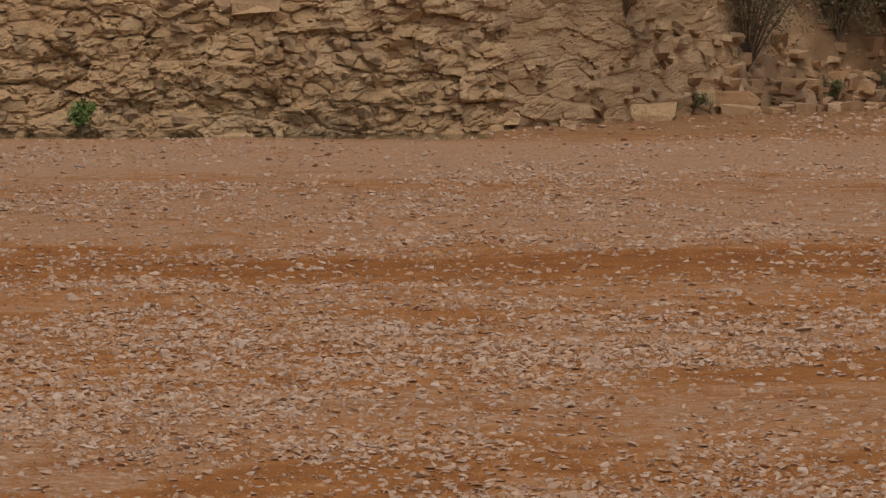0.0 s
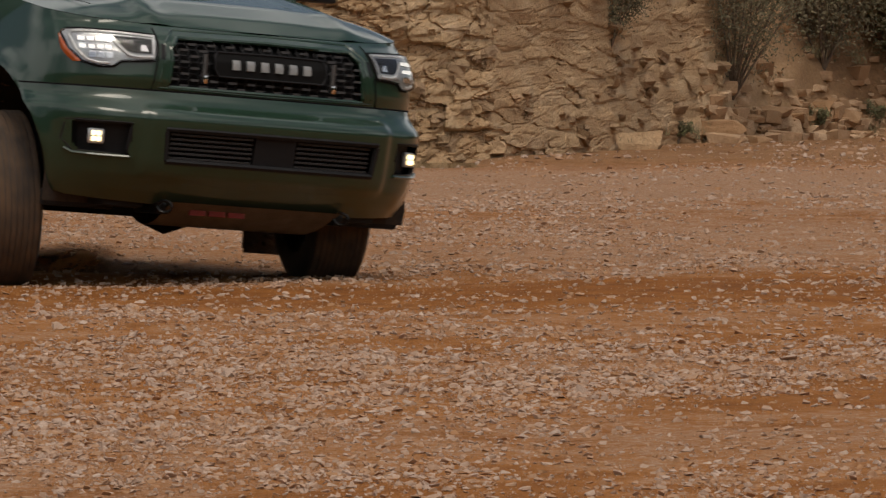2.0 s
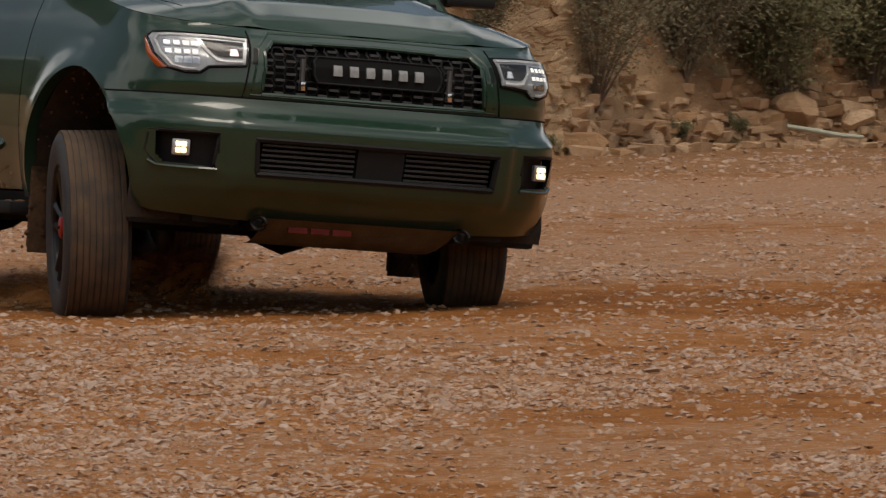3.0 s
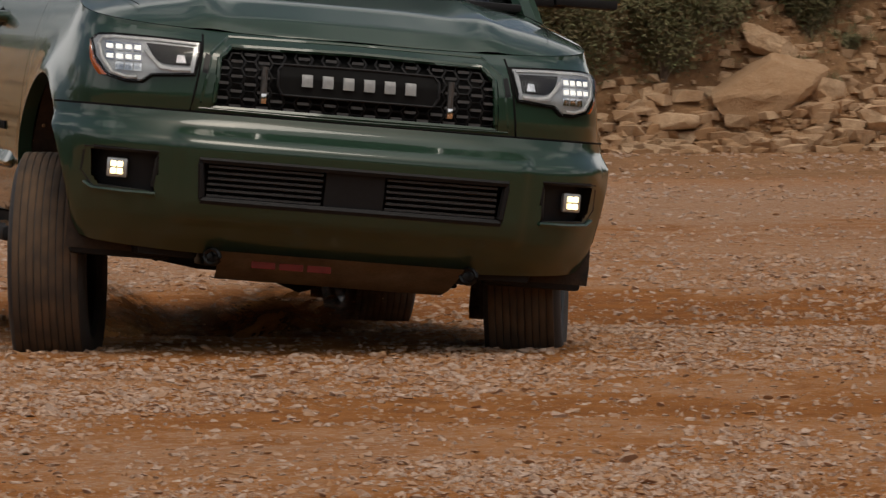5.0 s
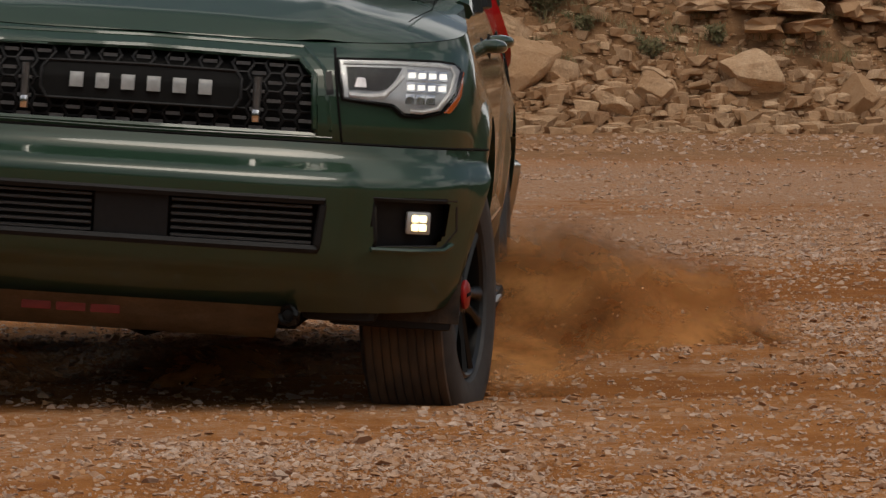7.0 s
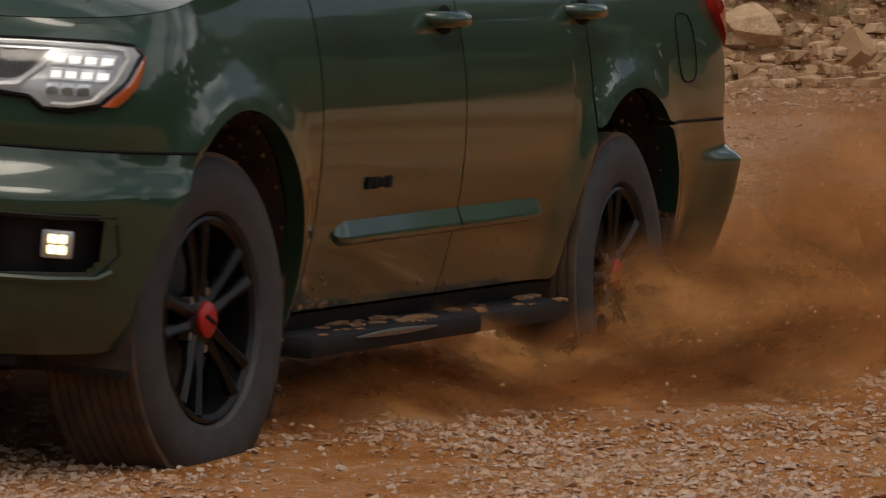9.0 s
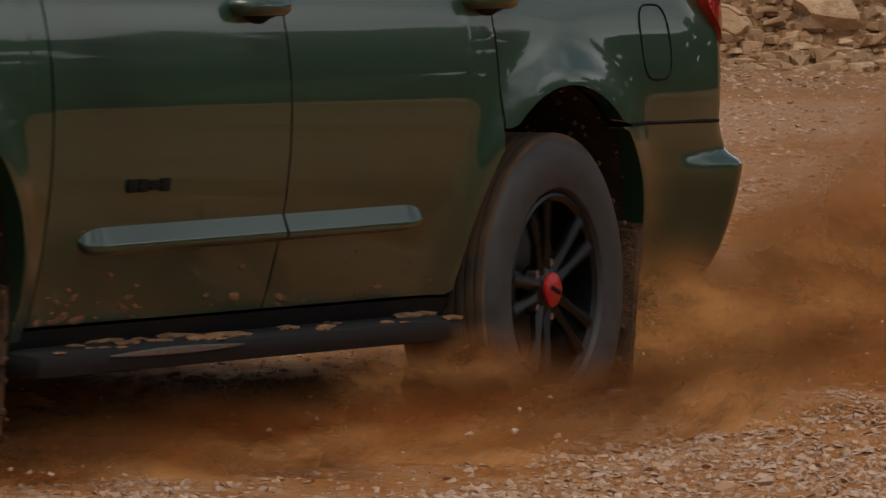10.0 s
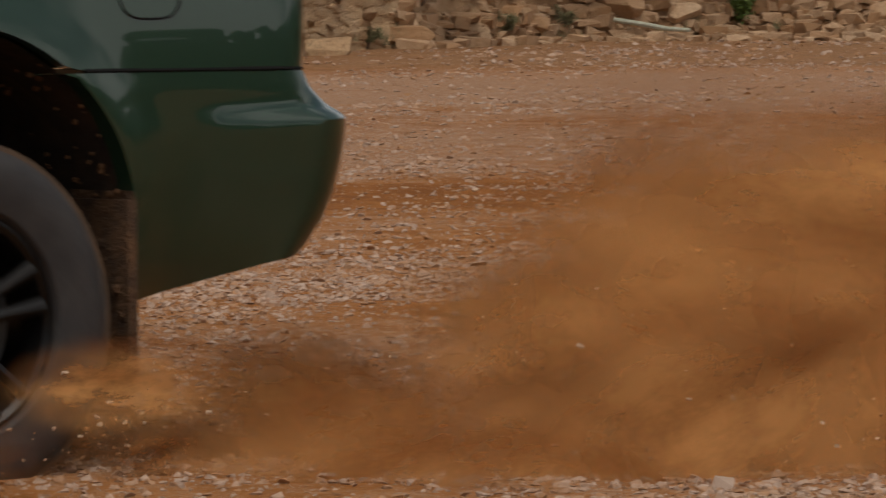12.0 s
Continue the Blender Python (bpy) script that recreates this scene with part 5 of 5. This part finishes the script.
def build_wheel(car, s):
    """A wheel that turns on its y axis; s is the side on which its face looks out."""
    w = new("wheel")
    w.parent = car
    prof = [(0.245, 0.105), (0.262, 0.128), (0.31, 0.140), (0.355, 0.138), (0.384, 0.125), (0.396, 0.105)]
    tread = []
    for i in range(9):
        y = 0.105 - 0.21 * i / 8
        tread += [(0.400, y + 0.011), (0.402, y), (0.400, y - 0.011), (0.391, y - 0.0125), (0.391, y - 0.0137)]
    tread = [(r, y) for r, y in tread if abs(y) <= 0.118]
    outer = lathe(bmesh.new(), prof + [(r, -y) for r, y in prof[::-1]], 72)
    part("tyre", outer, RUBBER, w, "black all-terrain tyre")
    band = lathe(bmesh.new(), [(0.388, 0.118)] + tread + [(0.388, -0.118)], 72)
    part("tread", band, TREAD, w, "dusty orange-brown tread")
    bm = lathe(bmesh.new(), [(0.248, 0.118 * s), (0.240, 0.122 * s), (0.228, 0.112 * s), (0.222, 0.06 * s), (0.215, -0.09 * s), (0.225, -0.10 * s), (0.246, -0.11 * s)], 64)
    bmesh.ops.recalc_face_normals(bm, faces=bm.faces[:])
    rim = part("rim", bm, GLOSS, w, "gloss black alloy rim")
    bm = lathe(bmesh.new(), [(0.19, 0.0), (0.19, 0.03 * s), (0.05, 0.035 * s), (0.05, 0.0)], 40)
    bmesh.ops.recalc_face_normals(bm, faces=bm.faces[:])
    part("brake_disc", bm, plain("brake_iron", (0.10, 0.10, 0.10), 0.4, 0.7) if "brake_iron" not in bpy.data.materials else bpy.data.materials["brake_iron"], w)
    for i in range(5):
        bm = bmesh.new()
        for d in (-0.19, 0.19):
            a = 2 * math.pi * i / 5 + math.pi / 2
            p = [(0.055 * math.cos(a + d * 1.6), 0.085 * s, 0.055 * math.sin(a + d * 1.6)), (0.14 * math.cos(a + d * 1.05), 0.100 * s, 0.14 * math.sin(a + d * 1.05)), (0.232 * math.cos(a + d), 0.104 * s, 0.232 * math.sin(a + d))]
            tube(bm, p, [0.022, 0.014, 0.020], n=6)
        part("spoke", bm, GLOSS, w)
    bm = bmesh.new()
    lathe(bm, [(0.0005, 0.06 * s), (0.072, 0.06 * s), (0.068, 0.095 * s), (0.045, 0.108 * s), (0.0005, 0.110 * s)], 32, False)
    bmesh.ops.recalc_face_normals(bm, faces=bm.faces[:])
    part("hub", bm, GLOSS, w)
    bm = bmesh.new()
    lathe(bm, [(0.0005, 0.100 * s), (0.044, 0.100 * s), (0.044, 0.116 * s), (0.036, 0.122 * s), (0.0005, 0.1225 * s)], 32, False)
    bmesh.ops.recalc_face_normals(bm, faces=bm.faces[:])
    cap = part("hub_cap", bm, RED, w, "red hub cap")
    bm = bmesh.new()
    box(bm, (0, 0.1235 * s, 0), (0.052, 0.004, 0.010), pose(0, 0, 0, 0, 35, 0), 0.001)
    part("cap_mark", bm, DEEP, cap)
    for i in range(5):
        a = 2 * math.pi * (i + 0.5) / 5 + math.pi / 2
        bm = bmesh.new()
        bmesh.ops.create_cone(bm, cap_ends=True, segments=6, radius1=0.011, radius2=0.010, depth=0.03, matrix=pose(0.072 * math.cos(a), 0.085 * s, 0.072 * math.sin(a), 90))
        part("lug_nut", bm, SILVER, w)
    return w


truck = build_truck()
WHEELS = [(build_wheel(truck, s), x, s) for x in (ARCH_F, ARCH_R) for s in (1, -1)]


# ---- dust and clods thrown up by the wheels ----
def dust_material(name, colour, grain):
    m, n, l, b = material(name, 1.0)
    b.inputs["Base Color"].default_value = colour
    b.inputs["Specular IOR Level"].default_value = 0.0
    c = n.new("ShaderNodeTexCoord")
    k = n.new("ShaderNodeVectorMath")
    k.operation = "LENGTH"
    l.new(c.outputs["Object"], k.inputs[0])
    fall = n.new("ShaderNodeMapRange")
    fall.interpolation_type = "SMOOTHSTEP"
    for i, v in ((1, 0.25), (2, 1.0), (3, 1.0), (4, 0.0)):
        fall.inputs[i].default_value = v
    l.new(k.outputs["Value"], fall.inputs[0])
    o = n.new("ShaderNodeObjectInfo")
    add = n.new("ShaderNodeVectorMath")
    add.operation = "MULTIPLY_ADD"
    add.inputs[1].default_value = (1, 1, 1)
    l.new(c.outputs["Object"], add.inputs[0])
    wide = n.new("ShaderNodeMath")
    wide.operation, wide.inputs[1].default_value = "MULTIPLY", 37.0
    l.new(o.outputs["Random"], wide.inputs[0]), l.new(wide.outputs[0], add.inputs[2])
    t = n.new("ShaderNodeTexNoise")
    t.inputs["Scale"].default_value, t.inputs["Detail"].default_value, t.inputs["Roughness"].default_value = grain, 7.0, 0.66
    l.new(add.outputs[0], t.inputs["Vector"])
    cloud = n.new("ShaderNodeMapRange")
    for i, v in ((1, 0.31), (2, 0.61), (3, 0.20), (4, 1.0)):
        cloud.inputs[i].default_value = v
    l.new(t.outputs["Fac"], cloud.inputs[0])
    x = n.new("ShaderNodeMath")
    x.operation = "MULTIPLY"
    l.new(fall.outputs[0], x.inputs[0]), l.new(cloud.outputs[0], x.inputs[1])
    l.new(x.outputs[0], b.inputs["Alpha"])
    return m


DUST = dust_material("airborne_dust", (0.54, 0.262, 0.095, 1), 2.3)
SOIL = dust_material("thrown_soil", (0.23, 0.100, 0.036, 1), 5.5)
scene.cycles.transparent_max_bounces = 24
CLOD = grained("dirt_clod", (0.20, 0.09, 0.035), (0.42, 0.24, 0.12), 20, 0.95, 90, 0.5, 0.005, tint=(0.55, 0.42, 0.31))
CLOD_SHAPES = hull_shapes(8, 9, 0.8, 14)
# behind the axle, out from the side, height, half length, first second; measured from the rear or front left wheel
PUFFS = [("r", -0.05, 0.30, 0.10, 0.34, 4.7), ("r", -0.15, 0.50, 0.16, 0.44, 5.3), ("r", -0.25, 0.75, 0.20, 0.48, 5.7), ("r", -0.5, 0.05, 0.12, 0.45, 6.3),
         ("r", -1.0, 0.05, 0.08, 0.50, 7.2), ("r", -2.05, 0.15, 0.24, 0.85, 7.5), ("r", -2.0, 0.55, 0.34, 0.95, 8.2), ("r", -2.7, 0.6, 0.36, 1.05, 9.3),
         ("r", -3.4, 0.7, 0.36, 1.15, 10.2), ("r", -1.2, 0.75, 0.04, 0.50, 8.0), ("r", -1.9, 1.1, 0.20, 0.80, 9.0), ("r", 0.35, 0.15, 0.03, 0.30, 7.4),
         ("f", -0.60, 0.10, 0.02, 0.40, 6.9), ("f", -1.15, 0.28, 0.02, 0.55, 7.2), ("f", -1.8, 0.50, 0.02, 0.62, 7.4), ("f", -2.5, 0.80, 0.03, 0.66, 7.6),
         ("f", -1.4, 0.12, -0.02, 0.50, 8.2), ("f", -2.1, 0.30, -0.02, 0.60, 8.3),
         ("r", -0.75, 0.65, -0.04, 0.56, 7.9), ("r", -1.5, 0.95, 0.04, 0.75, 8.1), ("r", -2.3, 1.15, 0.05, 0.90, 8.6), ("r", -3.2, 1.25, 0.08, 1.00, 9.4),
         ("r", 0.1, 0.35, 0.16, 0.42, 5.7), ("r", 0.5, 0.25, 0.22, 0.46, 5.0), ("r", 1.1, 0.20, 0.20, 0.42, 5.2), ("f", -0.55, 0.05, 0.10, 0.36, 5.1),
         ("f", -0.9, -0.9, 0.04, 0.32, 1.2), ("f", -1.7, -0.7, 0.08, 0.48, 1.4), ("f", -1.0, -1.5, 0.04, 0.34, 1.2)]


def dust_puff(i, half, axle):
    """Ragged billows of dust, one behind another, with clods flying among them."""
    rnd = random.Random(200 + i)
    root = new("dust_cloud")
    for k in range(4):
        bm = bmesh.new()
        n = 18
        bow, turn = rnd.uniform(0.15, 0.35), rnd.uniform(-0.5, 0.5)
        grid = [[None] * (n + 1) for _ in range(n + 1)]
        for a in range(n + 1):
            for b in range(n + 1):
                u, v = -1 + 2 * a / n, -1 + 2 * b / n
                q = Vector((u, bow * (1 - u * u - v * v) + 0.12 * noise.noise((u * 2, v * 2, i + k * 3.3)), v))
                grid[a][b] = bm.verts.new(Matrix.Rotation(turn, 3, "Z") @ q)
        for a in range(n):
            for b in range(n):
                bm.faces.new((grid[a][b], grid[a + 1][b], grid[a + 1][b + 1], grid[a][b + 1]))
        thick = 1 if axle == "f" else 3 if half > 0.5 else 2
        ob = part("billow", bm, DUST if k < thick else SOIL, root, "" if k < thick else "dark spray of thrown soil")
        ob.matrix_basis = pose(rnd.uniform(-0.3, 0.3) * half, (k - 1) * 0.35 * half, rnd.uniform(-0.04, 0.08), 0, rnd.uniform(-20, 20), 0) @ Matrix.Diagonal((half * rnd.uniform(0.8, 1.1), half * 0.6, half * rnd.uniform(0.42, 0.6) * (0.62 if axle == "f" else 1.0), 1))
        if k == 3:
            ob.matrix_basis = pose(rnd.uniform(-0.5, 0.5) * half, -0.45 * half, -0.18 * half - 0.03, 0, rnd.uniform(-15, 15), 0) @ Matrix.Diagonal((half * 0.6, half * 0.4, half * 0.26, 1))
        ob.visible_shadow = False
    items = []
    for _ in range(int(130 + 330 * half)):
        s = 0.0015 + 0.011 * rnd.random() ** 7
        items.append((rnd.randrange(8), (rnd.gauss(0, 0.42) * half, rnd.gauss(0, 0.3) * half, rnd.gauss(-0.10, 0.13) * half), s, rnd.uniform(0, 6)))
    ob = scatter_mesh("clod_spray", CLOD_SHAPES, items, CLOD)
    ob.parent = root
    tagged(ob, kind="stuff")
    return tagged(root, "orange dust cloud with flying clods thrown up by a wheel", "dust", "dust behind the wheels")


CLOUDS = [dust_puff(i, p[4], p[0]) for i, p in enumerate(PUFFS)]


def dust_motions():
    """Each cloud boils up out of the ground behind its wheel and trails after it."""
    for i, (ob, (axle, back, out, high, half, begin)) in enumerate(zip(CLOUDS, PUFFS)):
        rows = []
        for k in range(49):
            t = k / 4
            x, y, z, roll, pitch, yaw = drive_at(t)
            u = max(0.0, min(1.0, (t - begin) / 0.9))
            u = u * u * (3 - 2 * u)
            sway = 0.08 * math.sin(1.7 * t + i * 2.1)
            if half < 0.5 and 4 < begin < 6.5:
                sway -= 0.55 * max(0.0, t - begin - 1.7)
            c = pose(x, y, 0, 0, 0, yaw) @ Vector(((ARCH_R if axle == "r" else ARCH_F) + back + sway, 0.92 + out + 0.05 * math.sin(1.1 * t + i), 0))
            rows.append((t, pose(c.x, c.y, -0.75 * half - 0.15 + u * (high + 0.75 * half + 0.15) + 0.03 * math.sin(2.3 * t + i), 0, 10 * math.sin(0.9 * t + i), 25 * math.sin(i * 1.3) + 6 * math.sin(0.7 * t + i))))
        walk(ob, rows)


# ---- the larger loose stones of the yard, each by itself ----
def make_stones():
    rnd = random.Random(303)
    meshes = piece_data("stone", hull_shapes(10, 10, 0.55, 44), GRAVEL)
    made = 0
    while made < 300:
        y = rnd.uniform(12.9, 30)
        x = rnd.uniform(-0.07 * y - 0.2, 0.19 * y + 0.2)
        if rnd.random() > 0.1 + 0.9 * patchy(x, y):
            continue
        s = 0.016 + 0.028 * rnd.random() ** 3
        ob = new("stone", meshes[rnd.randrange(10)])
        ob.parent = ground
        ob.matrix_basis = Matrix.LocRotScale((x, y, ground_z(x, y) + 0.15 * s), Euler((rnd.uniform(-.3, .3), rnd.uniform(-.3, .3), rnd.uniform(0, 6.28))), (s, s, s))
        made += 1


make_stones()


# seconds; place of the truck on the ground; heave; roll, pitch and heading in degrees
DRIVE = [
    (0.0, -5.331, 37.066, -0.035, -2.6, 1.4, -40.8), (0.5, -4.514, 36.033, -0.035, -2.6, 1.4, -44.7),
    (1.0, -3.698, 35.001, -0.035, -2.6, 1.4, -48.6), (1.5, -2.881, 34.008, -0.027, -3.9, 1.2, -51.6),
    (2.0, -2.066, 32.936, -0.012, -4.4, 0.7, -56.3), (2.5, -1.317, 31.845, 0.001, -4.7, -0.1, -60.9),
    (2.7, -1.057, 31.405, 0.005, -4.5, -0.1, -62.1), (4.3, 0.683, 28.512, 0.016, -3.9, 0.5, -76.0),
    (5.0, 1.230, 27.006, 0.027, -4.7, 0.2, -82.6), (5.5, 1.440, 25.834, 0.030, -6.5, -0.7, -86.2),
    (6.0, 1.623, 24.714, 0.030, -6.4, -1.1, -90.5), (6.5, 1.782, 23.667, 0.011, -3.8, -0.5, -94.9),
    (6.7, 1.789, 23.248, 0.005, -3.2, -0.3, -95.8), (8.3, 1.494, 19.530, -0.008, -5.9, 0.1, -109.7),
    (8.5, 1.408, 19.218, -0.007, -6.0, 0.2, -111.4), (9.0, 1.174, 18.629, 0.005, -5.1, -0.0, -115.5),
    (9.5, 0.867, 18.141, -0.003, -4.0, 0.1, -120.3), (10.0, 0.440, 17.126, -0.004, -4.3, -0.3, -123.6),
    (10.5, -0.117, 16.068, -0.006, -4.1, -1.6, -127.7), (11.0, -0.727, 15.676, -0.022, -4.2, -1.8, -133.2),
    (11.5, -1.414, 15.664, 0.022, -2.0, -1.4, -138.9), (12.0, -2.220, 15.080, 0.021, 0.9, -0.1, -145.0),
]


def drive_at(t):
    """The truck's place, heave and angles, smoothly between the rows."""
    k = np.array(DRIVE)
    i = int(np.clip(np.searchsorted(k[:, 0], t, side="right") - 1, 0, len(k) - 2))
    a, b = k[i], k[i + 1]
    slope = lambda j: (k[min(j + 1, len(k) - 1)] - k[max(j - 1, 0)]) / (k[min(j + 1, len(k) - 1), 0] - k[max(j - 1, 0), 0])
    d = b[0] - a[0]
    u = (t - a[0]) / d
    return ((2 * u ** 3 - 3 * u ** 2 + 1) * a + (u ** 3 - 2 * u ** 2 + u) * d * slope(i) + (3 * u ** 2 - 2 * u ** 3) * b + (u ** 3 - u ** 2) * d * slope(i + 1))[1:]


STEER = [(0, 17), (2.7, 17), (4.3, 18), (5.5, 14), (6.7, 10), (8.3, 7), (9, 6), (12, 5)]


def motions():
    times = [i / 10 for i in range(121)]
    body = []
    for t in times:
        x, y, z, roll, pitch, yaw = drive_at(t)
        body.append((t, pose(x, y, z, roll, pitch, yaw)))
    walk(truck, body)
    for w, ax, s in WHEELS:
        rows, turned, last = [], 0.0, None
        for t, m in body:
            x, y, z, roll, pitch, yaw = drive_at(t)
            flat = pose(x, y, 0, 0, 0, yaw)
            c = flat @ Vector((ax, (0.86 if ax > 0 else 0.895) * s, RADIUS - (0.04 if ax > 0 else 0.065)))
            if last is not None:
                turned += math.degrees((c - last).length / RADIUS) * 1.15
            last = c.copy()
            steer = -float(np.interp(t, [r[0] for r in STEER], [r[1] for r in STEER])) if ax > 0 else 0.0
            rows.append((t, m.inverted() @ Matrix.Translation(c) @ pose(0, 0, 0, 0, 0, yaw + steer) @ pose(0, 0, 0, 0, turned, 0)))
        walk(w, rows)
    dust_motions()


motions()
